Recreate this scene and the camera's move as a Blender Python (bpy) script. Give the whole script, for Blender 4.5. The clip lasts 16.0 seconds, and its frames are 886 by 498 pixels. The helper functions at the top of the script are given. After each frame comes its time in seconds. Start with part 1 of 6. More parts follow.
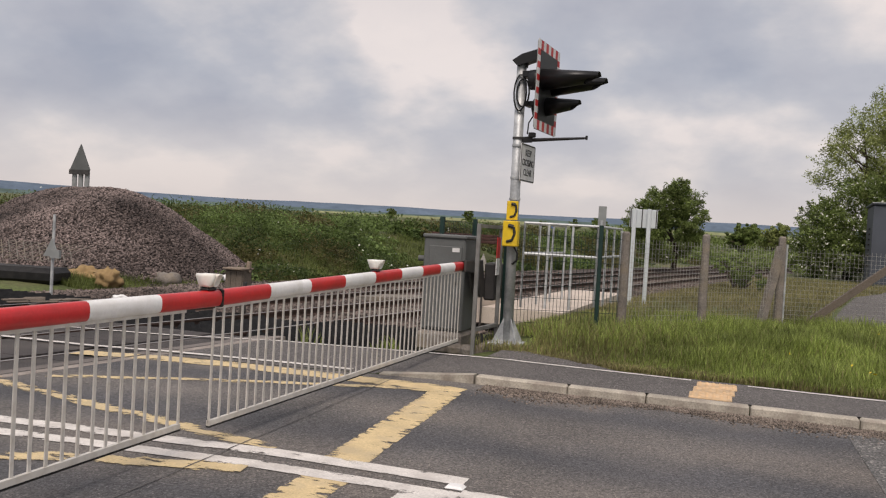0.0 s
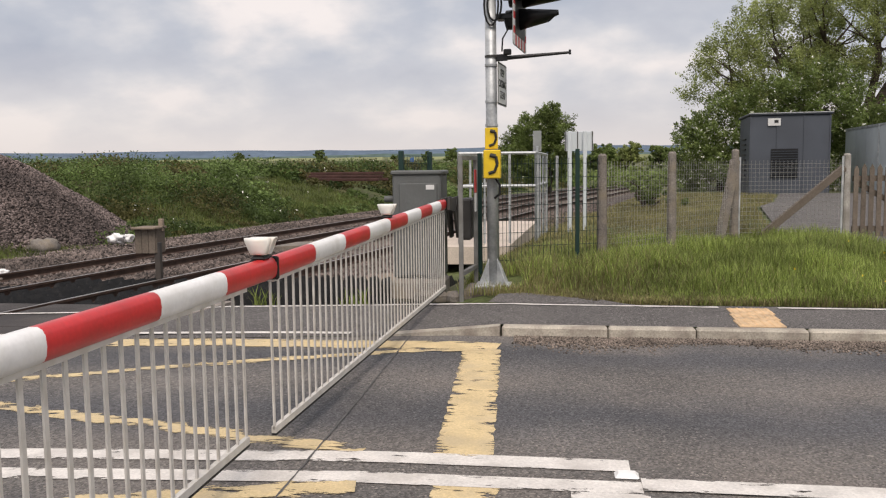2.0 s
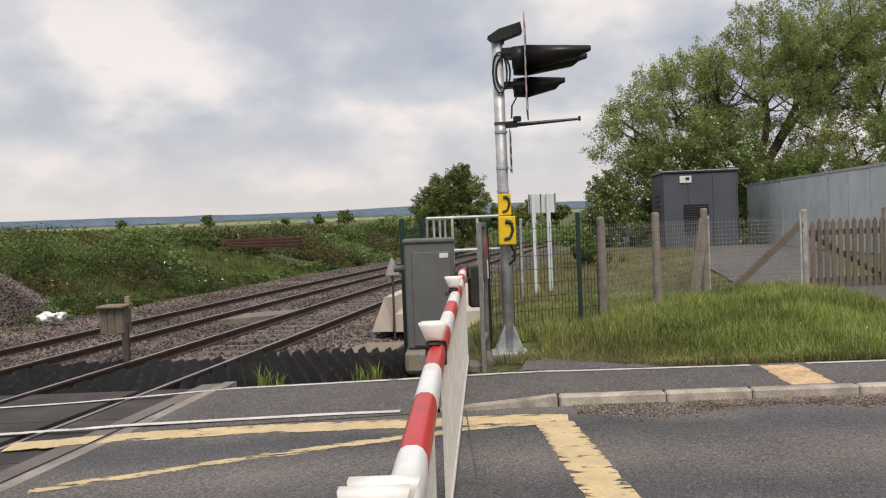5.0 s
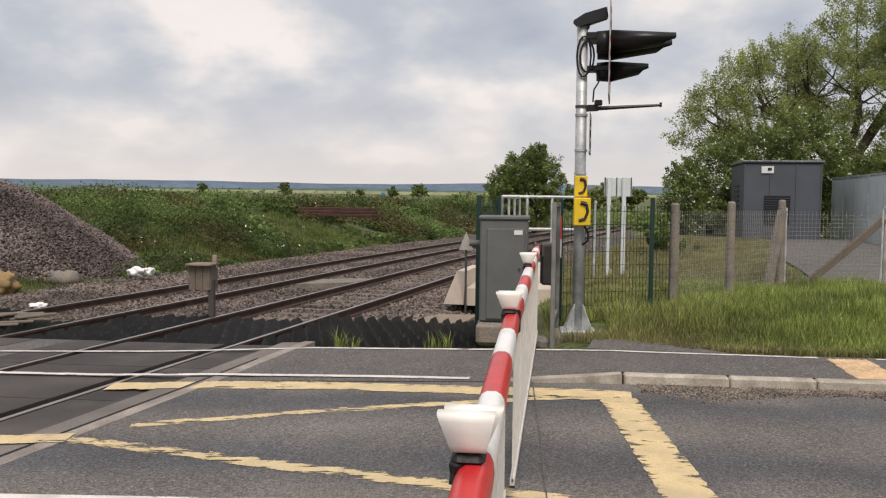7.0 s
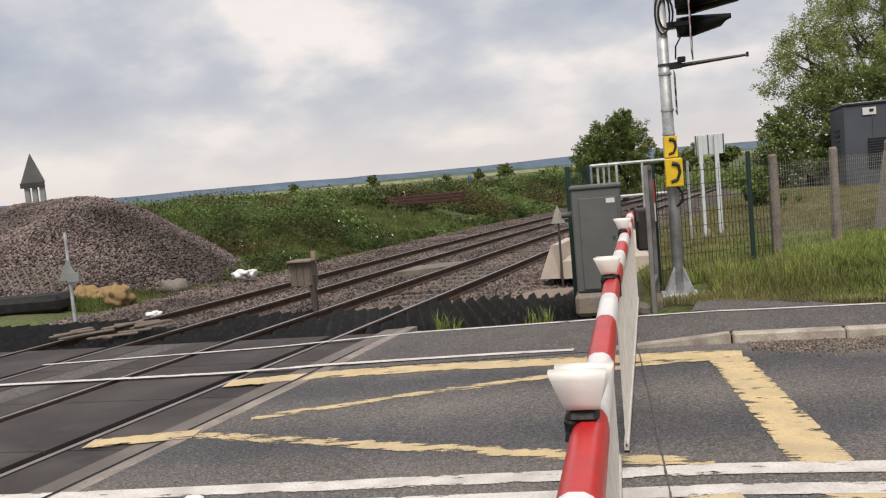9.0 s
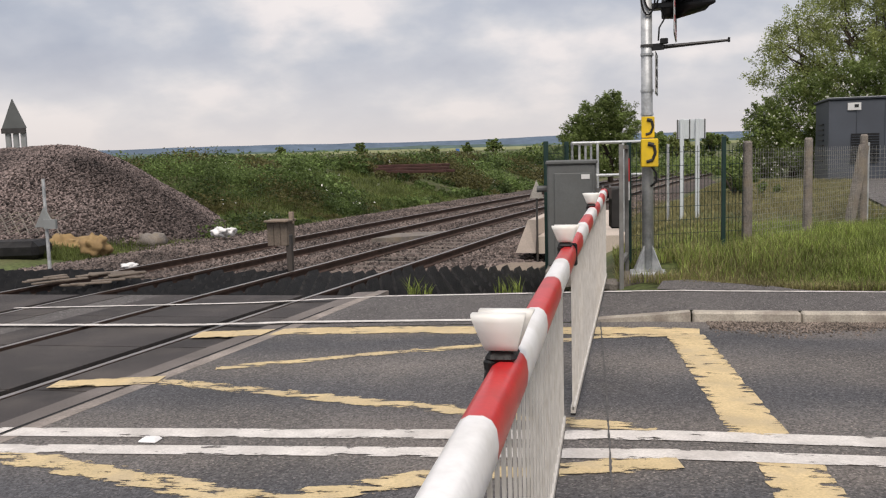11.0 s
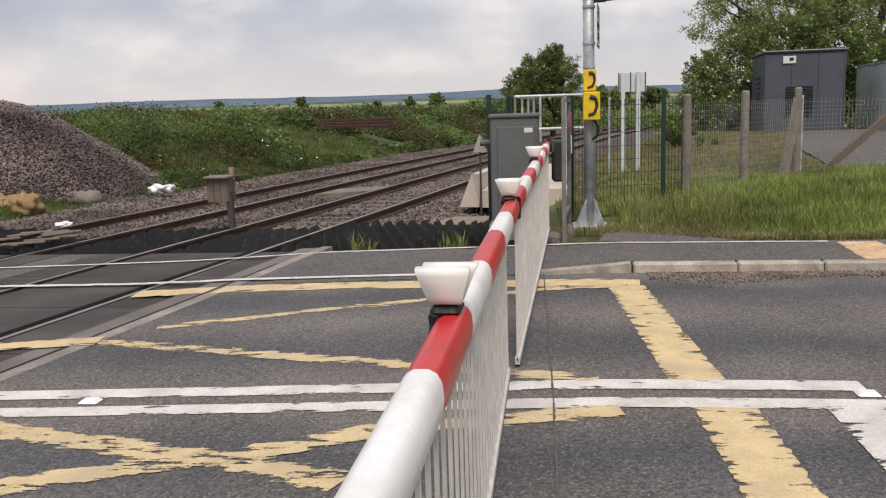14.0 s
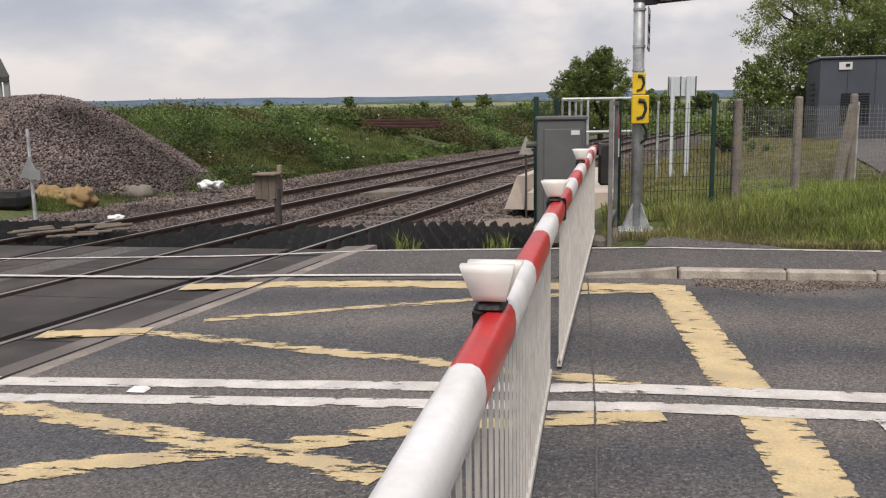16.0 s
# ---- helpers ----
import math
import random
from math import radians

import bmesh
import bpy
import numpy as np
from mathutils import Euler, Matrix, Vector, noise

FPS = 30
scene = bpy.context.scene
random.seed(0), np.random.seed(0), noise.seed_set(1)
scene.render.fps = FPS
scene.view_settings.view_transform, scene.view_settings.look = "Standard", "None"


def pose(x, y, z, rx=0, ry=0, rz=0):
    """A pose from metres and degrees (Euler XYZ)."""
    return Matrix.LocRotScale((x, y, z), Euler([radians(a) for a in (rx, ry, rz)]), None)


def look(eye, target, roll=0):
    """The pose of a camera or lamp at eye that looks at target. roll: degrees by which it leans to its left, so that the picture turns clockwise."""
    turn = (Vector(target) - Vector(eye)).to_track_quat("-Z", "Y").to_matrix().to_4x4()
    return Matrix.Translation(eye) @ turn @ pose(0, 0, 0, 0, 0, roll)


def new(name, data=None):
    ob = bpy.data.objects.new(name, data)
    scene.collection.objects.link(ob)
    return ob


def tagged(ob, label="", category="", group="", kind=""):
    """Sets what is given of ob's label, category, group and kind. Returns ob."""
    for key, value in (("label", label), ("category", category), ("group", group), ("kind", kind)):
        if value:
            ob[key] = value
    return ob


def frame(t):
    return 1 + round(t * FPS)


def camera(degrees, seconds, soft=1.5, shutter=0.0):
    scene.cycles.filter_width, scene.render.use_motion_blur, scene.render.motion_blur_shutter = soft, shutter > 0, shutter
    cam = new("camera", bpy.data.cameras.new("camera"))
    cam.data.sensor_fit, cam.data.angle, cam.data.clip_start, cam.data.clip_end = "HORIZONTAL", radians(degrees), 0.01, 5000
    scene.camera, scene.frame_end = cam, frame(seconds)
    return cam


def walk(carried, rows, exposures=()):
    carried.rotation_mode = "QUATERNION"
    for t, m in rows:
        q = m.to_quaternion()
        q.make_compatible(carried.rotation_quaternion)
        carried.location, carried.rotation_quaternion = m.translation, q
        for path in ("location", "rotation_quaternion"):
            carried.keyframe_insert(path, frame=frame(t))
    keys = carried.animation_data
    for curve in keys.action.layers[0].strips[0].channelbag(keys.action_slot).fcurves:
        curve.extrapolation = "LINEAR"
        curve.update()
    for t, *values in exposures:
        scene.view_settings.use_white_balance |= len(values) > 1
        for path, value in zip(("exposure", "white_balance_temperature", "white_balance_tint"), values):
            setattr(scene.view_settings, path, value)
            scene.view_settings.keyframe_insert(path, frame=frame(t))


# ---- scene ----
METRE = 0.88      # metres to one unit of the plan: kerb stones of 915 mm and the standard rail gauge set it

cam = camera(55.6, 16.0, 1.2)
PATH = [
    (0, (2.528, -1.403, 1.735), (1.897, 0.495, 1.686), 3.3),
    (0.5, (2.097, -1.198, 1.7), (1.824, 0.773, 1.496), 0.9),
    (1, (1.62, -0.872, 1.667), (1.432, 1.1, 1.393), -1.4),
    (1.5, (1.026, -0.743, 1.654), (0.668, 1.21, 1.411), -1.6),
    (2, (0.601, -0.544, 1.676), (0.312, 1.426, 1.484), -0.7),
    (2.5, (0.084, -0.373, 1.741), (-0.146, 1.607, 1.587), 0.0),
    (3, (-0.36, -0.394, 1.754), (-0.539, 1.592, 1.596), 0.0),
    (3.5, (-0.702, -0.327, 1.775), (-0.794, 1.665, 1.627), 0.9),
    (5.8, (-1.043, -0.677, 1.809), (-1.072, 1.323, 1.779), -3.4),
    (6, (-1.056, -0.739, 1.793), (-1.126, 1.258, 1.727), -2.6),
    (6.5, (-1.049, -0.794, 1.776), (-1.251, 1.188, 1.605), 0.2),
    (7, (-1.04, -0.834, 1.799), (-1.236, 1.153, 1.691), 0.7),
    (7.5, (-1.055, -0.814, 1.8), (-1.275, 1.173, 1.762), -0.3),
    (8, (-1.028, -0.845, 1.787), (-1.316, 1.133, 1.74), -2.7),
    (8.5, (-1.046, -0.849, 1.775), (-1.413, 1.114, 1.681), -4.6),
    (8.7, (-1.054, -0.86, 1.774), (-1.456, 1.096, 1.65), -5.3),
    (10.8, (-0.913, -0.987, 1.699), (-1.329, 0.959, 1.501), -0.9),
    (11, (-0.899, -0.987, 1.7), (-1.277, 0.966, 1.489), -1.6),
    (11.5, (-0.881, -0.975, 1.714), (-1.198, 0.989, 1.502), -3.6),
    (12, (-0.887, -0.962, 1.712), (-1.179, 1.004, 1.494), -3.4),
    (12.5, (-0.888, -0.967, 1.698), (-1.15, 0.999, 1.441), -2.3),
    (13, (-0.89, -0.96, 1.696), (-1.117, 1.004, 1.393), -1.8),
    (13.5, (-0.895, -0.969, 1.693), (-1.124, 0.992, 1.373), -1.7),
    (14, (-0.9, -0.97, 1.695), (-1.148, 0.988, 1.374), -1.8),
    (14.5, (-0.904, -0.978, 1.698), (-1.19, 0.977, 1.387), -1.4),
    (15, (-0.915, -0.982, 1.69), (-1.242, 0.968, 1.384), -0.9),
    (15.5, (-0.907, -0.983, 1.689), (-1.255, 0.961, 1.374), -0.9),
    (16, (-0.903, -0.989, 1.685), (-1.253, 0.955, 1.37), -0.9),
]
walk(cam, [(t, look([v * METRE for v in eye], [v * METRE for v in target], roll)) for t, eye, target, roll in PATH],
     [(0.0, -0.24, 6900, 17), (0.9, 0.0, 6900, 17), (3.0, -0.08, 6780, 14), (8.0, -0.04, 6900, 14), (12.0, -0.1, 6700, 15), (16.0, -0.1, 6700, 15)])

# ---- world, sun, exposure ----
SUN_AZ, SUN_EL = 168.0, 57.0      # degrees clockwise from +y, and above the horizon
wld = bpy.data.worlds.new("overcast_sky")
scene.world = wld
wld.use_nodes = True
wn, wl = wld.node_tree.nodes, wld.node_tree.links
wn.clear()
w_out = wn.new("ShaderNodeOutputWorld")
w_bg = wn.new("ShaderNodeBackground")
w_sky = wn.new("ShaderNodeTexSky")
w_sky.sky_type, w_sky.sun_disc = "NISHITA", False
w_sky.sun_elevation, w_sky.sun_rotation = radians(SUN_EL), radians(SUN_AZ)
w_tc = wn.new("ShaderNodeTexCoord")
w_sep = wn.new("ShaderNodeSeparateXYZ")
wl.new(w_tc.outputs["Generated"], w_sep.inputs[0])


def wmath(op, a, b=None, clamp=False):
    n = wn.new("ShaderNodeMath")
    n.operation, n.use_clamp = op, clamp
    for sock, v in zip(n.inputs, (a, b)):
        if v is None:
            continue
        if isinstance(v, (int, float)):
            sock.default_value = v
        else:
            wl.new(v, sock)
    return n.outputs[0]


# cloud layer: directions projected on a flat layer overhead, flattened towards the horizon
w_h = wmath("ADD", wmath("MAXIMUM", w_sep.outputs[2], 0.0), 0.42)
w_cx, w_cy = wmath("DIVIDE", w_sep.outputs[0], w_h), wmath("DIVIDE", w_sep.outputs[1], w_h)
w_comb = wn.new("ShaderNodeCombineXYZ")
wl.new(w_cx, w_comb.inputs[0])
wl.new(w_cy, w_comb.inputs[1])


def wnoise(scale, detail, rough, offset):
    mp = wn.new("ShaderNodeMapping")
    mp.inputs["Location"].default_value = offset
    wl.new(w_comb.outputs[0], mp.inputs[0])
    n = wn.new("ShaderNodeTexNoise")
    n.inputs["Scale"].default_value, n.inputs["Detail"].default_value, n.inputs["Roughness"].default_value = scale, detail, rough
    wl.new(mp.outputs[0], n.inputs["Vector"])
    return n.outputs["Fac"]


def wramp(fac, stops):
    r = wn.new("ShaderNodeValToRGB")
    while len(r.color_ramp.elements) < len(stops):
        r.color_ramp.elements.new(0.5)
    for e, (p, c) in zip(r.color_ramp.elements, stops):
        e.position, e.color = p, (*c, 1)
    wl.new(fac, r.inputs[0])
    return r.outputs[0]


def wmix(fac, a, b):
    m = wn.new("ShaderNodeMix")
    m.data_type = "RGBA"
    if isinstance(fac, float):
        m.inputs[0].default_value = fac
    else:
        wl.new(fac, m.inputs[0])
    wl.new(a, m.inputs[6])
    wl.new(b, m.inputs[7])
    return m.outputs[2]


cl = wramp(wnoise(2.2, 7.0, 0.5, (3.1, 1.7, 0)), [(0.36, (0.40, 0.465, 0.575)), (0.47, (0.52, 0.585, 0.675)), (0.53, (0.69, 0.73, 0.775)), (0.60, (0.99, 0.96, 0.94))])
cl2 = wramp(wnoise(2.6, 5.0, 0.55, (7.0, 2.0, 0)), [(0.38, (0.50, 0.55, 0.63)), (0.58, (0.95, 0.93, 0.91))])
cl = wmix(0.2, cl, cl2)
hazef = wmath("SUBTRACT", 1.0, wmath("MULTIPLY", w_sep.outputs[2], 5.6), True)
haze = wn.new("ShaderNodeRGB")
haze.outputs[0].default_value = (0.83, 0.80, 0.79, 1)
cl = wmix(wmath("POWER", hazef, 1.6), cl, haze.outputs[0])
skyscaled = wn.new("ShaderNodeMix")
skyscaled.data_type, skyscaled.blend_type = "RGBA", "MULTIPLY"
skyscaled.inputs[0].default_value = 1.0
wl.new(w_sky.outputs[0], skyscaled.inputs[6])
skyscaled.inputs[7].default_value = (0.09, 0.09, 0.09, 1)
wl.new(wmix(0.9, skyscaled.outputs[2], cl), w_bg.inputs["Color"])
w_bg.inputs["Strength"].default_value = 1.0
wl.new(w_bg.outputs[0], w_out.inputs[0])

sun = new("sun", bpy.data.lights.new("sun", "SUN"))
sun.data.energy, sun.data.angle, sun.data.color = 2.9, radians(26), (1.0, 0.95, 0.88)
az, el = radians(SUN_AZ), radians(SUN_EL)
sun.matrix_world = look((0, 0, 30), (-math.sin(az) * math.cos(el), -math.cos(az) * math.cos(el), 30 - math.sin(el)))


# ---- materials ----
def material(name, base, rough=0.8, metal=0.0, var=0.25, scale=6.0, fine=0.0, fine_scale=60.0, bump=0.0, bump_scale=80.0,
             stain=None, stain_amt=0.0, stain_scale=1.5, island=0.0, rnd=0.0, spec=0.4):
    """A node material: base colour varied at two scales, stains of a colour, bump, and variation per piece."""
    m = bpy.data.materials.new(name)
    m.use_nodes = True
    n, l = m.node_tree.nodes, m.node_tree.links
    b = n["Principled BSDF"]
    b.inputs["Roughness"].default_value, b.inputs["Metallic"].default_value = rough, metal
    b.inputs["Specular IOR Level"].default_value = spec
    geo = n.new("ShaderNodeNewGeometry")

    def nz(s, d=4.0):
        t = n.new("ShaderNodeTexNoise")
        t.inputs["Scale"].default_value, t.inputs["Detail"].default_value = s, d
        l.new(geo.outputs["Position"], t.inputs["Vector"])
        return t.outputs["Fac"]

    def mapr(v, lo, hi, a=0.3, c=0.7):
        r = n.new("ShaderNodeMapRange")
        r.inputs[1].default_value, r.inputs[2].default_value, r.inputs[3].default_value, r.inputs[4].default_value = a, c, lo, hi
        l.new(v, r.inputs[0])
        return r.outputs[0]

    def mul(a, c):
        t = n.new("ShaderNodeMath")
        t.operation = "MULTIPLY"
        l.new(a, t.inputs[0])
        l.new(c, t.inputs[1])
        return t.outputs[0]

    f = mapr(nz(scale), 1 - var, 1 + var)
    if fine:
        f = mul(f, mapr(nz(fine_scale, 2.0), 1 - fine, 1 + fine))
    if island:
        f = mul(f, mapr(geo.outputs["Random Per Island"], 1 - island, 1 + island, 0, 1))
    if rnd:
        oi = n.new("ShaderNodeObjectInfo")
        f = mul(f, mapr(oi.outputs["Random"], 1 - rnd, 1 + rnd, 0, 1))
    mx = n.new("ShaderNodeMix")
    mx.data_type, mx.blend_type = "RGBA", "MULTIPLY"
    mx.inputs[0].default_value = 1.0
    mx.inputs[6].default_value = (*base, 1)
    l.new(f, mx.inputs[7])
    col = mx.outputs[2]
    if stain:
        ms = n.new("ShaderNodeMix")
        ms.data_type = "RGBA"
        l.new(mapr(nz(stain_scale, 6.0), 0.0, stain_amt, 0.48, 0.66), ms.inputs[0])
        l.new(col, ms.inputs[6])
        ms.inputs[7].default_value = (*stain, 1)
        col = ms.outputs[2]
    l.new(col, b.inputs["Base Color"])
    if bump:
        bp = n.new("ShaderNodeBump")
        bp.inputs["Strength"].default_value, bp.inputs["Distance"].default_value = bump, 0.02
        l.new(nz(bump_scale, 3.0), bp.inputs["Height"])
        l.new(bp.outputs[0], b.inputs["Normal"])
    return m


def leaf_material(name, base, spread=0.45):
    m = material(name, base, 0.55, var=0.5, scale=1.1, island=spread, spec=0.25)
    n, l = m.node_tree.nodes, m.node_tree.links
    b, o = n["Principled BSDF"], n["Material Output"]
    tr, mx = n.new("ShaderNodeBsdfTranslucent"), n.new("ShaderNodeMixShader")
    mx.inputs[0].default_value = 0.42
    l.new(b.inputs["Base Color"].links[0].from_socket, tr.inputs["Color"])
    l.new(b.outputs[0], mx.inputs[1])
    l.new(tr.outputs[0], mx.inputs[2])
    l.new(mx.outputs[0], o.inputs["Surface"])
    return m


def chips(m, scale, share, light):
    """Pale and dark stone chips showing in an asphalt surface."""
    n, l = m.node_tree.nodes, m.node_tree.links
    b = n["Principled BSDF"]
    geo, v = n.new("ShaderNodeNewGeometry"), n.new("ShaderNodeTexVoronoi")
    v.inputs["Scale"].default_value = scale
    l.new(geo.outputs["Position"], v.inputs["Vector"])
    sp = n.new("ShaderNodeSeparateColor")
    l.new(v.outputs["Color"], sp.inputs[0])
    r = n.new("ShaderNodeMapRange")
    r.inputs[1].default_value, r.inputs[2].default_value, r.inputs[3].default_value, r.inputs[4].default_value = 1 - share, 1.0, 0.0, 1.0
    l.new(sp.outputs[0], r.inputs[0])
    mx = n.new("ShaderNodeMix")
    mx.data_type = "RGBA"
    l.new(r.outputs[0], mx.inputs[0])
    l.new(b.inputs["Base Color"].links[0].from_socket, mx.inputs[6])
    mx.inputs[7].default_value = (*light, 1)
    dk = n.new("ShaderNodeMix")
    dk.data_type, dk.blend_type = "RGBA", "MULTIPLY"
    dk.inputs[0].default_value = 1.0
    r2 = n.new("ShaderNodeMapRange")
    r2.inputs[1].default_value, r2.inputs[2].default_value, r2.inputs[3].default_value, r2.inputs[4].default_value = 0.0, 1.0, 0.55, 1.35
    l.new(sp.outputs[1], r2.inputs[0])
    l.new(mx.outputs[2], dk.inputs[6])
    l.new(r2.outputs[0], dk.inputs[7])
    l.new(dk.outputs[2], b.inputs["Base Color"])
    return m


M_ASPH = material("asphalt", (0.145, 0.141, 0.140), 0.8, var=0.25, scale=0.7, fine=0.3, fine_scale=40, bump=0.6, bump_scale=120, stain=(0.19, 0.175, 0.165), stain_amt=0.6, stain_scale=0.9)
M_ASPH2 = material("asphalt_patch", (0.125, 0.123, 0.12), 0.88, var=0.2, scale=2.5, fine=0.5, fine_scale=70, bump=0.6, bump_scale=110)
M_FOOT = material("footway_asphalt", (0.118, 0.110, 0.106), 0.88, var=0.15, scale=1.4, fine=0.45, fine_scale=90, bump=0.5, bump_scale=140, stain=(0.15, 0.14, 0.13), stain_amt=0.5, stain_scale=1.3)
def wheel_tracks(m, stops):
    """Bands polished by wheels and bands of coarse pale stone between them, along the road."""
    n, l = m.node_tree.nodes, m.node_tree.links
    b = n["Principled BSDF"]
    geo, sep, nz = n.new("ShaderNodeNewGeometry"), n.new("ShaderNodeSeparateXYZ"), n.new("ShaderNodeTexNoise")
    l.new(geo.outputs["Position"], sep.inputs[0])
    l.new(geo.outputs["Position"], nz.inputs["Vector"])
    nz.inputs["Scale"].default_value, nz.inputs["Detail"].default_value = 0.9, 5.0
    a = n.new("ShaderNodeMath")
    a.operation = "MULTIPLY_ADD"
    a.inputs[1].default_value = 0.9
    l.new(nz.outputs["Fac"], a.inputs[0])
    l.new(sep.outputs[1], a.inputs[2])
    r = n.new("ShaderNodeMapRange")
    r.inputs[1].default_value, r.inputs[2].default_value = 0.45 * METRE, 8.25 * METRE
    l.new(a.outputs[0], r.inputs[0])
    ramp = n.new("ShaderNodeValToRGB")
    ramp.color_ramp.interpolation = "EASE"
    while len(ramp.color_ramp.elements) < len(stops):
        ramp.color_ramp.elements.new(0.5)
    for e, (p, c) in zip(ramp.color_ramp.elements, stops):
        e.position, e.color = p, (*c, 1)
    l.new(r.outputs[0], ramp.inputs[0])
    mx = n.new("ShaderNodeMix")
    mx.data_type, mx.blend_type = "RGBA", "MULTIPLY"
    mx.inputs[0].default_value = 1.0
    l.new(b.inputs["Base Color"].links[0].from_socket, mx.inputs[6])
    l.new(ramp.outputs[0], mx.inputs[7])
    l.new(mx.outputs[2], b.inputs["Base Color"])


DK, LT = (0.56, 0.58, 0.625), (1.0, 0.955, 0.90)
chips(M_ASPH, 95, 0.2, (0.27, 0.25, 0.235))
wheel_tracks(M_ASPH, [(0.0, LT), (0.15, DK), (0.28, LT), (0.40, DK), (0.48, LT), (0.56, LT), (0.65, DK), (0.77, LT), (0.89, DK), (0.97, LT)])
chips(M_ASPH2, 60, 0.2, (0.34, 0.32, 0.30))
chips(M_FOOT, 80, 0.08, (0.28, 0.26, 0.25))
M_PANEL = material("crossing_panel_rubber", (0.045, 0.039, 0.037), 0.7, var=0.3, scale=1.2, fine=0.3, fine_scale=60, bump=0.3, bump_scale=120, stain=(0.105, 0.09, 0.08), stain_amt=0.6)
M_BLACK = material("black_rubber", (0.009, 0.009, 0.0095), 0.55, spec=0.35, var=0.4, scale=7, bump=0.3, bump_scale=40, stain=(0.035, 0.032, 0.03), stain_amt=0.4, stain_scale=5)
M_GROOVE = material("flangeway_dirt", (0.009, 0.008, 0.008), 0.8)
M_CONC = material("concrete", (0.36, 0.34, 0.31), 0.9, var=0.2, scale=4, fine=0.2, fine_scale=60, bump=0.3, stain=(0.17, 0.155, 0.13), stain_amt=0.6, stain_scale=3)
M_CONCL = material("pale_concrete", (0.56, 0.48, 0.41), 0.9, var=0.12, scale=3, fine=0.12, bump=0.2, stain=(0.35, 0.31, 0.26), stain_amt=0.5)
M_KERB = material("kerb_concrete", (0.40, 0.365, 0.305), 0.9, var=0.2, scale=5, fine=0.2, fine_scale=70, bump=0.3, stain=(0.20, 0.16, 0.135), stain_amt=0.55, stain_scale=4, rnd=0.14)
M_TACT = material("buff_tactile", (0.60, 0.42, 0.25), 0.85, var=0.2, scale=9, stain=(0.36, 0.28, 0.2), stain_amt=0.6, stain_scale=8, rnd=0.08)
M_TAR = material("bitumen_sealant", (0.095, 0.092, 0.09), 0.8, var=0.3, scale=12)
M_APRON = material("dusty_apron_asphalt", (0.17, 0.150, 0.138), 0.88, var=0.2, scale=1.3, fine=0.2, fine_scale=90, bump=0.3, bump_scale=140, stain=(0.10, 0.09, 0.085), stain_amt=0.5, stain_scale=0.9)
M_STRIP = material("edge_beam_concrete", (0.30, 0.262, 0.232), 0.9, var=0.25, scale=5, fine=0.2, bump=0.3, stain=(0.10, 0.09, 0.085), stain_amt=0.6, stain_scale=2.5)


def paint_material(name, base, worn, density):
    """Road paint worn through to the asphalt in ragged patches."""
    m = material(name, base, 0.7, var=0.12, scale=5, fine=0.12, fine_scale=70, bump=0.25, bump_scale=120, stain=worn, stain_amt=0.45, stain_scale=4.0)
    n, l = m.node_tree.nodes, m.node_tree.links
    b = n["Principled BSDF"]
    geo = n.new("ShaderNodeNewGeometry")
    t = n.new("ShaderNodeTexNoise")
    t.inputs["Scale"].default_value, t.inputs["Detail"].default_value, t.inputs["Roughness"].default_value = 8.5, 10.0, 0.72
    mp = n.new("ShaderNodeMapping")
    mp.inputs["Scale"].default_value = (0.5, 1.7, 1.0)        # traffic drags the wear along the road
    l.new(geo.outputs["Position"], mp.inputs[0])
    l.new(mp.outputs[0], t.inputs["Vector"])
    r = n.new("ShaderNodeMapRange")
    r.inputs[1].default_value, r.inputs[2].default_value = density, density + 0.03
    r.inputs[3].default_value, r.inputs[4].default_value = 1.0, 0.0
    at = n.new("ShaderNodeAttribute")
    at.attribute_name = "core"
    k = n.new("ShaderNodeMath")
    k.operation = "MULTIPLY_ADD"
    k.inputs[1].default_value = -0.11
    l.new(at.outputs["Fac"], k.inputs[0])
    l.new(t.outputs["Fac"], k.inputs[2])
    l.new(k.outputs[0], r.inputs[0])
    l.new(r.outputs[0], b.inputs["Alpha"])
    return m


M_WHITE_L = paint_material("white_road_paint", (0.66, 0.63, 0.59), (0.40, 0.37, 0.34), 0.512)
M_YELL_L = paint_material("yellow_road_paint", (0.62, 0.485, 0.27), (0.46, 0.38, 0.26), 0.495)
M_YELL_W = paint_material("worn_yellow_road_paint", (0.60, 0.475, 0.27), (0.42, 0.35, 0.25), 0.435)
M_GRND = material("soil_and_short_grass", (0.075, 0.095, 0.03), 0.95, var=0.4, scale=0.5, fine=0.4, fine_scale=14, bump=0.5, bump_scale=20, stain=(0.16, 0.135, 0.075), stain_amt=0.7, stain_scale=0.35)
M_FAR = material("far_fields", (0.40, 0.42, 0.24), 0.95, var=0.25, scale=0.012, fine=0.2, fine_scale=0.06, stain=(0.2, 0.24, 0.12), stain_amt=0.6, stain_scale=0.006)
M_BALL = material("ballast", (0.08, 0.062, 0.054), 0.92, var=0.3, scale=1.2, fine=0.55, fine_scale=26, bump=1.0, bump_scale=32, stain=(0.10, 0.085, 0.075), stain_amt=0.6, stain_scale=0.7)
M_STONE = material("ballast_stone", (0.118, 0.094, 0.083), 0.9, var=0.4, scale=0.6, island=0.85)
M_STONE2 = material("heap_stone", (0.108, 0.085, 0.078), 0.9, var=0.75, scale=0.4, island=0.95)
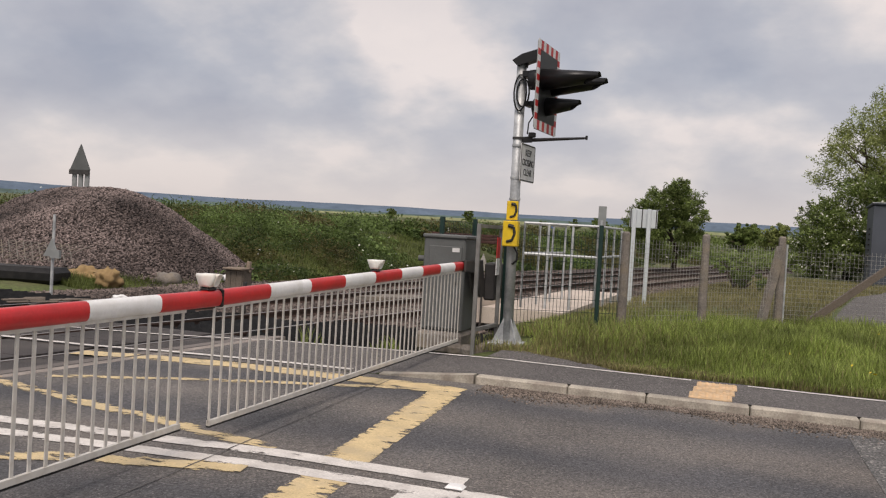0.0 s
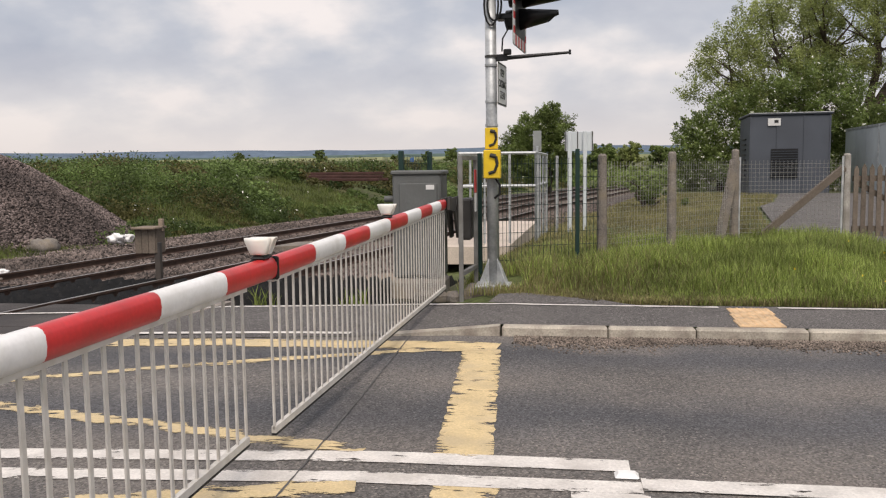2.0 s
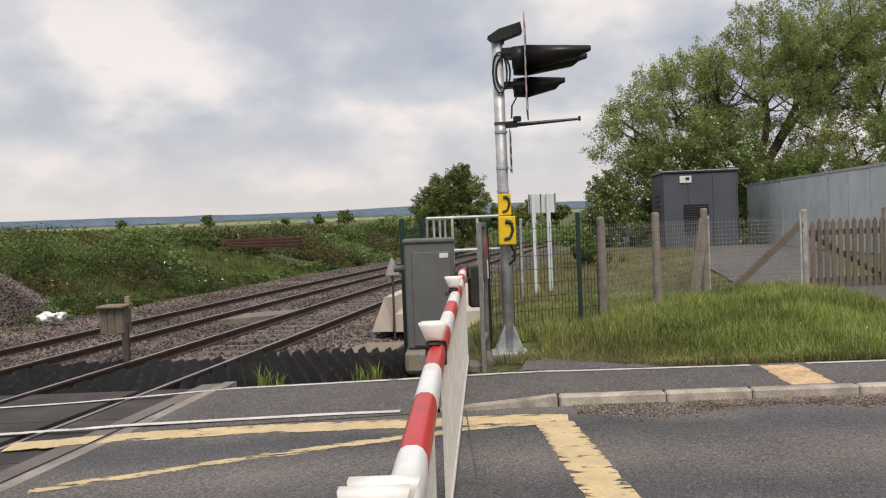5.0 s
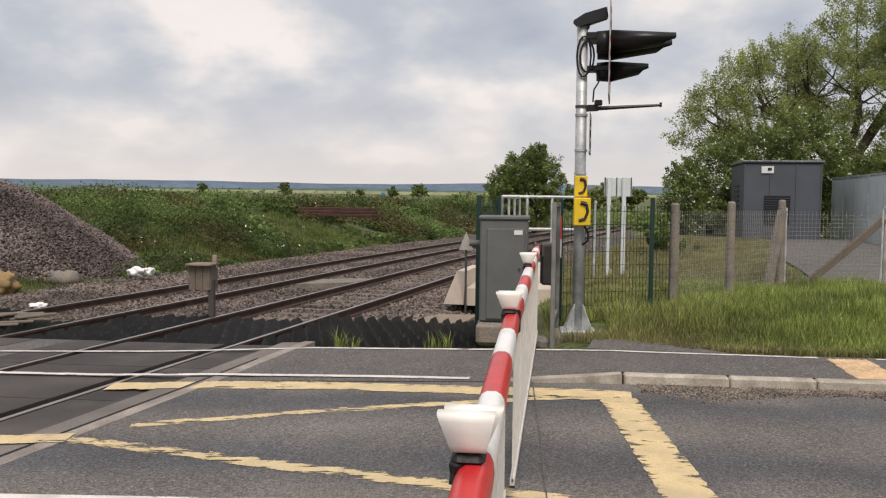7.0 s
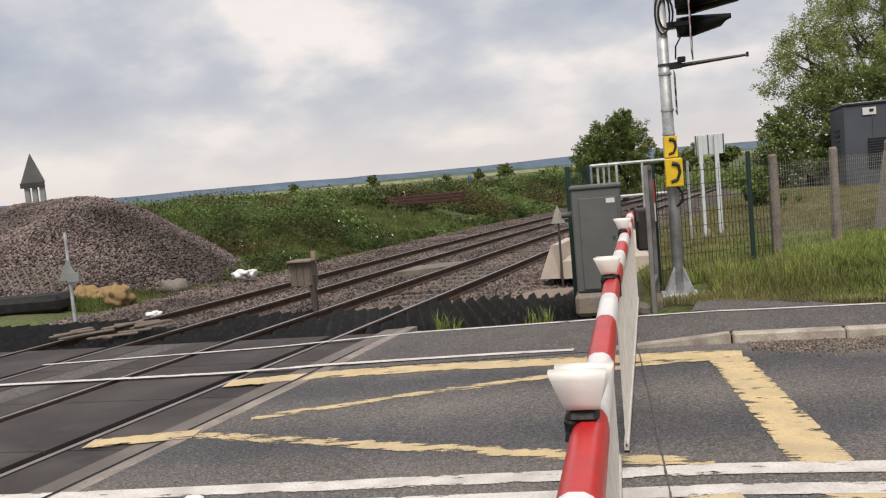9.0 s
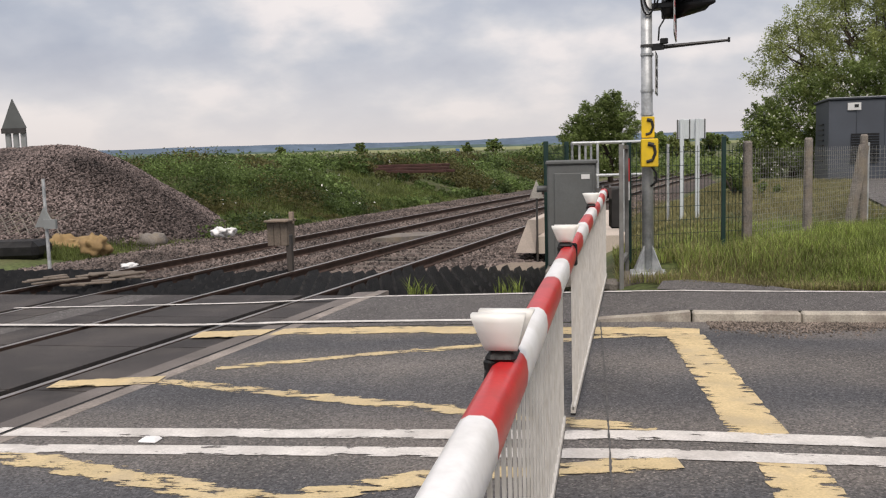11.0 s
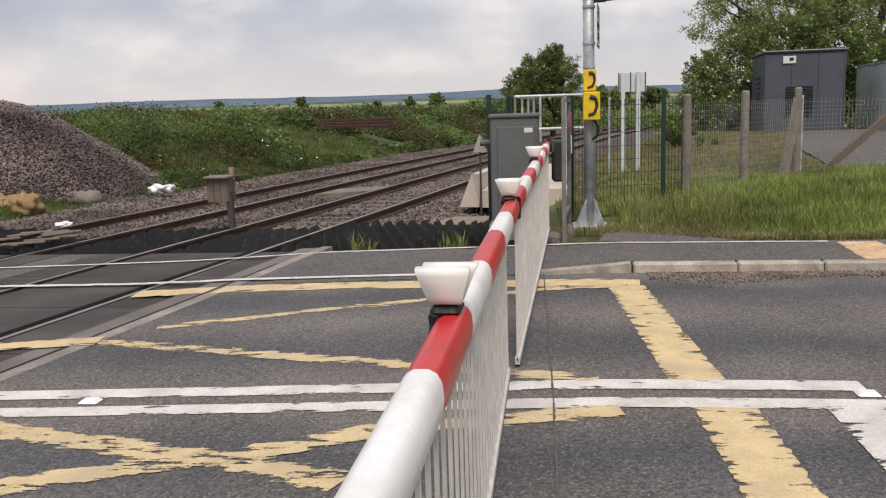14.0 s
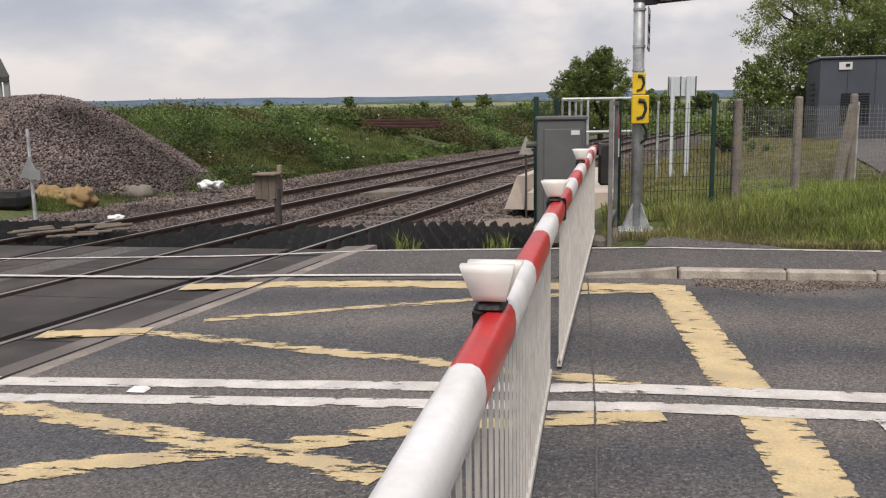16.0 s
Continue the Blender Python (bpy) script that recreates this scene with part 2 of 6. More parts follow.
M_HEAP = material("heap_of_ballast", (0.085, 0.066, 0.06), 0.95, var=0.3, scale=0.8, fine=0.5, fine_scale=18, bump=1.0, bump_scale=22)
M_SLEEP = material("concrete_sleeper", (0.155, 0.13, 0.11), 0.9, var=0.3, scale=4, stain=(0.08, 0.062, 0.052), stain_amt=0.6, rnd=0.15)
M_RAIL = material("rusty_rail", (0.06, 0.036, 0.027), 0.8, var=0.3, scale=6, fine=0.2, bump=0.2)
M_RHEAD = material("worn_rail_head", (0.36, 0.33, 0.31), 0.35, 0.85, var=0.2, scale=4)
M_GALV = material("galvanised_steel", (0.44, 0.46, 0.47), 0.5, 0.35, var=0.2, scale=7, fine=0.12, fine_scale=40, stain=(0.62, 0.63, 0.62), stain_amt=0.6, stain_scale=7)
M_GALVD = material("dull_galvanised_steel", (0.21, 0.21, 0.20), 0.6, 0.2, var=0.2, scale=7, stain=(0.12, 0.11, 0.10), stain_amt=0.5, stain_scale=5)
M_GREYP = material("grey_painted_cabinet", (0.115, 0.122, 0.12), 0.55, var=0.1, scale=3, fine=0.06, stain=(0.10, 0.10, 0.095), stain_amt=0.5, stain_scale=2.5)
M_GREYD = material("dark_grey_metal", (0.05, 0.048, 0.047), 0.6, var=0.2, scale=6, stain=(0.09, 0.07, 0.055), stain_amt=0.5)
M_GREEN = material("dark_green_powder_coat", (0.010, 0.034, 0.028), 0.5, var=0.15, scale=5)
M_WIRE = material("galvanised_wire", (0.42, 0.41, 0.38), 0.6, 0.3, var=0.2, scale=3)
M_RED = material("red_boom_paint", (0.56, 0.028, 0.03), 0.34, var=0.1, scale=4, fine=0.06, stain=(0.34, 0.035, 0.03), stain_amt=0.4, stain_scale=6, spec=0.5)
M_WHITE = material("white_boom_paint", (0.82, 0.82, 0.81), 0.34, var=0.05, scale=4, fine=0.04, stain=(0.56, 0.54, 0.49), stain_amt=0.4, stain_scale=5, spec=0.5)
M_BAR = material("white_skirt_bar", (0.61, 0.585, 0.54), 0.55, var=0.12, scale=9, stain=(0.46, 0.42, 0.36), stain_amt=0.5, stain_scale=12)
M_LAMPW = material("aged_white_plastic", (0.86, 0.85, 0.80), 0.4, var=0.05, scale=8, stain=(0.72, 0.62, 0.46), stain_amt=0.3, stain_scale=9)
M_SIGB = material("matt_black_plastic", (0.011, 0.011, 0.012), 0.42, var=0.15, scale=6)
M_LENS = material("dark_red_lens", (0.06, 0.006, 0.006), 0.15, var=0.1, scale=20)
M_LENSA = material("dark_amber_lens", (0.10, 0.04, 0.004), 0.15, var=0.1, scale=20)
M_YEL = material("yellow_enclosure", (0.74, 0.50, 0.02), 0.45, var=0.08, scale=8, stain=(0.5, 0.34, 0.04), stain_amt=0.35, stain_scale=9)
M_SIGNW = material("white_sign_face", (0.66, 0.66, 0.65), 0.5, var=0.06, scale=6)
M_SIGNR = material("red_sign_face", (0.50, 0.03, 0.03), 0.5, var=0.08, scale=6)
M_SIGNG = material("grey_sign_back", (0.30, 0.315, 0.31), 0.55, 0.3, var=0.12, scale=4)
M_WOOD = material("weathered_timber", (0.27, 0.215, 0.165), 0.9, var=0.25, scale=5, fine=0.2, fine_scale=45, bump=0.4, bump_scale=50, stain=(0.14, 0.11, 0.085), stain_amt=0.6, stain_scale=5, rnd=0.15)
M_WOODD = material("dark_weathered_timber", (0.165, 0.135, 0.108), 0.9, var=0.25, scale=5, fine=0.2, fine_scale=45, bump=0.4, bump_scale=50, stain=(0.09, 0.075, 0.06), stain_amt=0.6, stain_scale=5, rnd=0.15)
M_POSTC = material("old_concrete_post", (0.19, 0.17, 0.15), 0.95, var=0.25, scale=5, fine=0.25, fine_scale=50, bump=0.5, bump_scale=45, stain=(0.27, 0.22, 0.15), stain_amt=0.5, stain_scale=4, rnd=0.1)
M_SHED = material("slate_grey_cladding", (0.072, 0.082, 0.100), 0.6, var=0.08, scale=1.2, fine=0.05, stain=(0.06, 0.067, 0.08), stain_amt=0.5, stain_scale=0.8)
M_CONT = material("pale_grey_steel_panel", (0.60, 0.645, 0.665), 0.6, 0.1, var=0.08, scale=1.0, stain=(0.44, 0.48, 0.48), stain_amt=0.5, stain_scale=1.2, rnd=0.05)
M_BARK = material("bark", (0.075, 0.058, 0.045), 0.95, var=0.35, scale=5, bump=0.8, bump_scale=25)
M_LEAF = leaf_material("willow_leaves", (0.285, 0.325, 0.118), 0.3)
M_LEAF2 = leaf_material("hawthorn_leaves", (0.18, 0.235, 0.075), 0.28)
M_LEAF3 = leaf_material("bramble_leaves", (0.10, 0.15, 0.04), 0.3)
M_BRAMB = leaf_material("nettle_leaves", (0.085, 0.125, 0.036), 0.35)
M_SCRUB = leaf_material("olive_scrub_leaves", (0.125, 0.118, 0.045), 0.35)
M_THORN = leaf_material("shaded_thorn_leaves", (0.06, 0.09, 0.03), 0.35)
M_FRESH = leaf_material("fresh_bramble_leaves", (0.155, 0.22, 0.07), 0.35)
M_BLOS = material("white_blossom", (0.7, 0.7, 0.62), 0.7, var=0.1, scale=3)
M_GRASS = leaf_material("grass_blades", (0.255, 0.315, 0.085), 0.5)
M_GRASSD = leaf_material("dry_grass_blades", (0.26, 0.235, 0.11), 0.4)
M_BANKG = leaf_material("bank_grass_blades", (0.135, 0.165, 0.05), 0.5)
M_FLOW = material("dandelion_yellow", (0.75, 0.55, 0.02), 0.6, var=0.1)
M_BAGW = material("white_plastic_sack", (0.78, 0.78, 0.77), 0.5, var=0.08, scale=6)
M_BAGT = material("tan_woven_sack", (0.30, 0.205, 0.095), 0.85, var=0.2, scale=5, stain=(0.25, 0.16, 0.08), stain_amt=0.5, stain_scale=4)
M_RUST = material("rusty_stacked_rail", (0.065, 0.03, 0.025), 0.85, var=0.3, scale=2)
# the hills' blue-grey is distance haze put into the base colour
M_HILL = material("haze_tinted_wooded_hills", (0.12, 0.16, 0.21), 1.0, var=0.14, scale=0.012, fine=0.1, fine_scale=0.05, spec=0.0)
M_HILL2 = material("distant_tree_belt", (0.10, 0.14, 0.125), 1.0, var=0.3, scale=0.03, spec=0.0)
M_DIRT = material("kerbside_grit", (0.165, 0.135, 0.112), 0.95, var=0.35, scale=3, island=0.75)
M_INK = material("black_sign_ink", (0.02, 0.02, 0.02), 0.6)


# ---- geometry helpers ----
class Geo:
    """Collects faces for one mesh."""

    def __init__(self):
        self.v, self.f, self.smooth = [], [], False

    def add(self, verts, faces):
        k = len(self.v)
        self.v += [tuple(p) for p in verts]
        self.f += [tuple(i + k for i in f) for f in faces]
        return self

    def box(self, c, s, rz=0.0, taper=1.0, lean=(0, 0)):
        """A box by its centre and size, turned by rz degrees; its top scaled by taper and shifted by lean."""
        ca, sa = math.cos(radians(rz)), math.sin(radians(rz))
        pts = []
        for k in (-1, 1):
            q = taper if k > 0 else 1.0
            for i, j in ((-1, -1), (1, -1), (1, 1), (-1, 1)):
                x, y = i * s[0] / 2 * q + (lean[0] if k > 0 else 0), j * s[1] / 2 * q + (lean[1] if k > 0 else 0)
                pts.append((c[0] + ca * x - sa * y, c[1] + sa * x + ca * y, c[2] + k * s[2] / 2))
        return self.add(pts, [(3, 2, 1, 0), (4, 5, 6, 7), (0, 1, 5, 4), (1, 2, 6, 5), (2, 3, 7, 6), (3, 0, 4, 7)])

    def soft_box(self, c, s, bevel=0.01, rz=0.0, taper=1.0):
        """A box with chamfered edges."""
        ca, sa = math.cos(radians(rz)), math.sin(radians(rz))
        bm = bmesh.new()
        h = [v / 2 for v in s]
        for i in (-1, 1):
            for j in (-1, 1):
                for k in (-1, 1):
                    for a in range(3):
                        p = [i * h[0], j * h[1], k * h[2]]
                        for b in range(3):
                            if b != a:
                                p[b] -= math.copysign(bevel, p[b])
                        if k > 0:
                            p[0], p[1] = p[0] * taper, p[1] * taper
                        bm.verts.new((c[0] + ca * p[0] - sa * p[1], c[1] + sa * p[0] + ca * p[1], c[2] + p[2]))
        bmesh.ops.convex_hull(bm, input=bm.verts)
        bm.verts.index_update()
        self.add([v.co[:] for v in bm.verts], [[v.index for v in f.verts] for f in bm.faces])
        bm.free()
        return self

    def tube(self, p, q, r0, r1=None, n=8, cap=True):
        """A round bar from p to q."""
        p, q = Vector(p), Vector(q)
        r1 = r0 if r1 is None else r1
        d = (q - p).normalized()
        a = d.orthogonal().normalized()
        b = d.cross(a)
        ring = [(math.cos(2 * math.pi * i / n), math.sin(2 * math.pi * i / n)) for i in range(n)]
        pts = [p + (a * c + b * s) * r0 for c, s in ring] + [q + (a * c + b * s) * r1 for c, s in ring]
        fs = [(i, (i + 1) % n, n + (i + 1) % n, n + i) for i in range(n)]
        if cap:
            fs += [tuple(range(n))[::-1], tuple(range(n, 2 * n))]
        return self.add(pts, fs)

    def path(self, pts, r, n=8):
        """A bent round bar through the points."""
        pts = [Vector(p) for p in pts]
        side = (pts[1] - pts[0]).orthogonal().normalized()
        vs = []
        for i, p in enumerate(pts):
            d = (pts[min(i + 1, len(pts) - 1)] - pts[max(i - 1, 0)]).normalized()
            side = (side - d * side.dot(d)).normalized()
            up = d.cross(side)
            vs += [p + (side * math.cos(2 * math.pi * k / n) + up * math.sin(2 * math.pi * k / n)) * r for k in range(n)]
        m = len(pts)
        fs = [(n * i + k, n * i + (k + 1) % n, n * i + n + (k + 1) % n, n * i + n + k) for i in range(m - 1) for k in range(n)]
        return self.add(vs, fs + [tuple(range(n))[::-1], tuple(range(n * (m - 1), n * m))])

    def prism(self, base, shift):
        """A polygon (list of points) pushed along shift."""
        n = len(base)
        pts = [Vector(p) for p in base] + [Vector(p) + Vector(shift) for p in base]
        return self.add(pts, [tuple(range(n))[::-1], tuple(range(n, 2 * n))] + [(i, (i + 1) % n, n + (i + 1) % n, n + i) for i in range(n)])

    def ball(self, c, r, n=10, m=6, squash=1.0, rough=0.0, seed=0):
        pts, fs = [], []
        for j in range(m + 1):
            t = math.pi * j / m
            for i in range(n):
                a = 2 * math.pi * i / n
                d = Vector((math.sin(t) * math.cos(a), math.sin(t) * math.sin(a), math.cos(t)))
                k = r * (1 + rough * (noise.noise(d * 1.7 + Vector((seed, seed * 2, 0))) + 0.45 * noise.noise(d * 4.3 + Vector((seed, 5, 1)))))
                pts.append((c[0] + d.x * k, c[1] + d.y * k, c[2] + d.z * k * squash))
        for j in range(m):
            for i in range(n):
                fs.append((j * n + i, (j + 1) * n + i, (j + 1) * n + (i + 1) % n, j * n + (i + 1) % n))
        return self.add(pts, fs)

    def mesh(self, name, mat, smooth=False):
        me = bpy.data.meshes.new(name)
        me.from_pydata(self.v, [], self.f)
        if mat:
            me.materials.append(mat)
        if smooth:
            me.polygons.foreach_set("use_smooth", [True] * len(me.polygons))
        me.update()
        return me


def thing(name, at, label, category, group="", kind=""):
    """An Empty at the base of a thing; its parts hang under it."""
    ob = new(name)
    ob.location = at
    ob.empty_display_size = 0.1
    return tagged(ob, label, category, group, kind)


def part(name, geo, mat, parent, label="", smooth=False, kind=""):
    """One mesh object, drawn in world metres, under a thing or a part."""
    ob = new(name, geo.mesh(name, mat, smooth))
    ob.parent = parent
    if parent is not None and parent.type == "EMPTY":
        ob.matrix_parent_inverse = Matrix.Translation(-parent.location)
    return tagged(ob, label, kind=kind)


def solo(name, geo, mat, label, category, group="", kind="", smooth=False):
    return tagged(new(name, geo.mesh(name, mat, smooth)), label, category, group, kind)


def quads_mesh(name, corners, mat):
    """A mesh of separate quads from an array (n, 4, 3)."""
    n = len(corners)
    me = bpy.data.meshes.new(name)
    me.vertices.add(4 * n)
    me.vertices.foreach_set("co", np.asarray(corners, dtype=np.float32).ravel())
    me.loops.add(4 * n)
    me.loops.foreach_set("vertex_index", np.arange(4 * n, dtype=np.int32))
    me.polygons.add(n)
    me.polygons.foreach_set("loop_start", np.arange(0, 4 * n, 4, dtype=np.int32))
    me.polygons.foreach_set("loop_total", np.full(n, 4, dtype=np.int32))
    me.materials.append(mat)
    me.update(calc_edges=True)
    return me


def leaves(centres, size, rng, flat=0.0, slim=0.55):
    """Small leaf-shaped quads at the centres, turned at random."""
    n = len(centres)
    up = rng.normal(size=(n, 3)) + np.array([0, 0, 0.9])
    a = np.cross(up, rng.normal(size=(n, 3)))
    a /= np.linalg.norm(a, axis=1, keepdims=True) + 1e-9
    b = np.cross(a, up)
    b /= np.linalg.norm(b, axis=1, keepdims=True) + 1e-9
    s = (size * rng.uniform(0.6, 1.4, n))[:, None]
    c = np.asarray(centres)
    return np.stack([c - a * s, c - b * s * slim, c + a * s, c + b * s * slim], 1)


def stones(centres, size, rng, name, mat):
    """Rough stones: squashed octahedra, one island each."""
    n = len(centres)
    base = np.array([[1, 0, 0], [0, 1, 0], [-1, 0, 0], [0, -1, 0], [0, 0, 1], [0, 0, -1]], float)
    tri = np.array([[0, 1, 4], [1, 2, 4], [2, 3, 4], [3, 0, 4], [1, 0, 5], [2, 1, 5], [3, 2, 5], [0, 3, 5]])
    ang = rng.uniform(0, 2 * math.pi, n)
    sc = (size * rng.uniform(0.55, 1.35, n))[:, None, None] * rng.uniform(0.6, 1.3, (n, 6, 1))
    p = base[None] * sc
    x = p[..., 0] * np.cos(ang)[:, None] - p[..., 1] * np.sin(ang)[:, None]
    y = p[..., 0] * np.sin(ang)[:, None] + p[..., 1] * np.cos(ang)[:, None]
    t = rng.normal(size=(n, 1)) * 0.5
    z = p[..., 2] * 0.75 + x * t
    v = np.stack([x, y, z], -1) + np.asarray(centres)[:, None]
    f = (tri[None] + 6 * np.arange(n)[:, None, None]).reshape(-1, 3)
    me = bpy.data.meshes.new(name)
    me.vertices.add(6 * n)
    me.vertices.foreach_set("co", v.astype(np.float32).ravel())
    me.loops.add(3 * len(f))
    me.loops.foreach_set("vertex_index", f.astype(np.int32).ravel())
    me.polygons.add(len(f))
    me.polygons.foreach_set("loop_start", np.arange(0, 3 * len(f), 3, dtype=np.int32))
    me.polygons.foreach_set("loop_total", np.full(len(f), 3, dtype=np.int32))
    me.materials.append(mat)
    me.update(calc_edges=True)
    return me


rng = np.random.default_rng(7)


# ---- levels of the ground ----
def road_z(x):
    """The road falls gently towards the rails."""
    return -0.03 * np.clip(-0.5 - x, 0, 5.5)


def rail_x(y):
    """The left rail of the nearer track; the line bends to the right."""
    d = np.maximum(y - 7.0, -40)
    return -7.17 + 0.166 * d + 0.0007 * np.maximum(d - 14, 0) ** 2


def smooth(a, b, v):
    t = np.clip((v - a) / (b - a), 0, 1)
    return t * t * (3 - 2 * t)


TRACKS = (0.0, -3.5)      # left rails of the two tracks, from rail_x
GAUGE = 1.7
HEAP = (-16.35, 21.1)        # the top of the stone heap


def bumps(x, y, s):
    return np.array([noise.noise(Vector((a * s, b * s, 0.3))) for a, b in zip(np.ravel(x), np.ravel(y))]).reshape(np.shape(x))


def heap_r(x, y):
    """Metres from the short ridge of the stone heap."""
    x, y = np.asarray(x, float), np.asarray(y, float)
    ax, ay = -3.2, 1.6
    t = np.clip(((x - HEAP[0]) * ax + (y - HEAP[1]) * ay) / (ax * ax + ay * ay), 0, 1)
    return np.hypot(x - HEAP[0] - ax * t, y - HEAP[1] - ay * t)


def ground_z(x, y):
    """The level of the ground away from road and track."""
    x, y = np.asarray(x, float), np.asarray(y, float)
    left = rail_x(y) - 3.5 - x                     # metres to the left of the farther track
    right = x - rail_x(y) - GAUGE                   # metres to the right of the nearer track
    heap = smooth(0.95, 1.5, heap_r(x, y) / 4.7)
    bank = heap * smooth(3.0, 10.5, left) * smooth(15.0, 22.0, y) * 1.55 + 0.22 * smooth(2.2, 4.5, left)
    inner = smooth(12.5, 16.0, y)
    verge = smooth(0.9, 3.2, right - 1.6 * (1 - inner) - 1.5 * inner) * (0.49 + 0.22 * smooth(9.3, 11.8, y) + 0.1 * smooth(15, 18, y))
    far = np.clip(np.hypot(x, y) - 150, 0, 5000) * 0.0115
    z = np.where(left > 0, bank, np.where(right > 0, verge, 0.0)) - 0.42 + far
    z = np.where(y < 9.3, np.minimum(z, -0.35) - 0.2 * (y < 8.9), z)
    return z

# ---- ground, road, footway ----
def sheet(name, xs, ys, zfun, mat, label, category, kind="structure", smooth_it=True):
    gx, gy = np.meshgrid(xs, ys)
    gz = zfun(gx, gy)
    nx, ny = len(xs), len(ys)
    g = Geo()
    g.v = list(zip(gx.ravel().tolist(), gy.ravel().tolist(), np.asarray(gz).ravel().tolist()))
    g.f = [(j * nx + i, j * nx + i + 1, (j + 1) * nx + i + 1, (j + 1) * nx + i) for j in range(ny - 1) for i in range(nx - 1)]
    return solo(name, g, mat, label, category, kind=kind, smooth=smooth_it)


far_steps = [60, 80, 110, 150, 220, 350, 600, 1000, 1800, 3200, 4600]
gxs = np.array([-v for v in far_steps[::-1]] + list(np.arange(-50, 40.1, 0.8)) + far_steps)
gys = np.array([-v for v in far_steps[::-1]] + list(np.arange(-50, 8, 2.0)) + list(np.arange(8.5, 50, 0.5)) + list(np.arange(50, 59, 2)) + far_steps)
sheet("ground", gxs, gys, lambda x, y: ground_z(x, y) + 0.05 * bumps(x, y, 0.45) * (np.hypot(x, y) < 60), M_GRND, "rough earth and short grass reaching to the horizon", "ground")
g = Geo()
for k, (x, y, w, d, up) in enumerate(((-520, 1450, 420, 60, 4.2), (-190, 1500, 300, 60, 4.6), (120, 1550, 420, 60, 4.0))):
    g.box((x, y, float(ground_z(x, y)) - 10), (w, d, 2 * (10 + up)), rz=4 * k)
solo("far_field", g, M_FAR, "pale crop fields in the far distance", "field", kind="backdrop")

ZR = -0.15


def beam_x(y):
    """Where the carriageway ends at the crossing deck."""
    return np.interp(y, [0.2, 4.1, 7.3, 9.4, 10.3], [-5.62, -4.98, -4.42, -4.10, -3.95])


def mark_z(x):
    """The running surface, deck included."""
    return np.where(np.asarray(x) < -4.8, np.interp(x, [-5.6, -4.8], [ZR, -0.129]), road_z(x))


def strip_sheet(name, edges, us, mat, label):
    """A sheet between two edge curves, row by row of y."""
    g = Geo()
    for y, x0, x1 in edges:
        for u in us:
            x = x0 + (x1 - x0) * u
            g.v.append((x, y, float(mark_z(x))))
    n = len(us)
    g.f = [(n * j + i, n * j + i + 1, n * j + n + i + 1, n * j + n + i) for j in range(len(edges) - 1) for i in range(n - 1)]
    return solo(name, g, mat, label, "road", kind="structure", smooth=True)


RY = [0.2, 1.2, 2.2, 3.2, 4.17, 5.2, 6.2, 7.0, 7.72]
strip_sheet("road", [(y, float(beam_x(y)), 60.0) for y in RY], [0, 0.01, 0.02, 0.03, 0.04, 0.05, 0.06, 0.07, 0.08, 0.1, 0.2, 0.5, 1], M_ASPH, "worn grey asphalt carriageway up to the crossing deck")
strip_sheet("road_beyond", [(y, -60.0, float(rail_x(y)) - 3.5 - 0.63) for y in RY + [8.5, 9.4, 10.2]], [0, 0.5, 0.9, 1], M_ASPH, "asphalt carriageway beyond the tracks")
strip_sheet("deck_apron", [(y, float(rail_x(y)) + GAUGE + 0.62, float(beam_x(y))) for y in RY + [8.5, 9.2, 10.25]], [0, 0.35, 0.7, 1], M_APRON, "dusty smooth apron beside the deck panels")
sheet("road_patch", np.array([3.75, 6, 9, 14, 30]), np.array([2.2, 4.4, 7.36]), lambda x, y: road_z(x) + 0.004, M_ASPH2, "rougher lighter asphalt repair with a ragged edge", "road")


def foot_z(x):
    """The far footway: a kerb's height above the road, level with it at the rails."""
    return np.interp(x, [-3.8, -2.0, -1.0, 0.0], [-0.1, 0.01, 0.062, 0.1]) + np.where(x < -3.8, road_z(x) + 0.1, 0)


def back_y(x):
    """The back edge of the far footway."""
    return np.interp(x, [-8.8, -6.7, -3.84, -2.0, 0.0, 2.1, 5.0], [9.0, 9.32, 9.80, 9.34, 9.05, 8.98, 8.95])


g = Geo()
fx = [-3.95, -3.5, -3, -2, -1.26, -1.25, -0.9, -0.5, -0.05, 0.3, 1, 2.1, 3, 5, 8, 14, 30, 60]
for x in fx:
    z, zr = float(foot_z(x)), float(road_z(x))
    drop = float(np.interp(x, [-1.25, -0.05], [zr + 0.006, 0.097]))
    back = float(back_y(x)) + 0.12
    g.v += [(x, 7.72 if x < -1.25 else 7.84, drop), (x, 8.3, 0.5 * z + 0.5 * drop), (x, back, z), (x, back + 0.03, z - 0.25)]
for i in range(len(fx) - 1):
    for j in range(3):
        a = 4 * i + j
        g.f.append((a, a + 4, a + 5, a + 1))
solo("footway", g, M_FOOT, "narrow asphalt footway beside the carriageway", "pavement", kind="structure")
strip_sheet("footway_infill", [(y, float(beam_x(y)), -3.9) for y in (7.7, 8.2, 8.8, 9.4, 10.0)], [0, 0.5, 1], M_FOOT, "asphalt between the deck and the footway")
g = Geo()
g.box((0, -2.4, -0.05), (120, 4.9, 0.3))
solo("near_footway", g, M_FOOT, "asphalt footway along the near side of the road", "pavement", kind="structure")
g = Geo()
g.soft_box((0, 0.12, -0.02), (120, 0.15, 0.24), 0.02)
solo("near_kerb", g, M_KERB, "concrete kerb along the near side", "kerb", kind="structure")

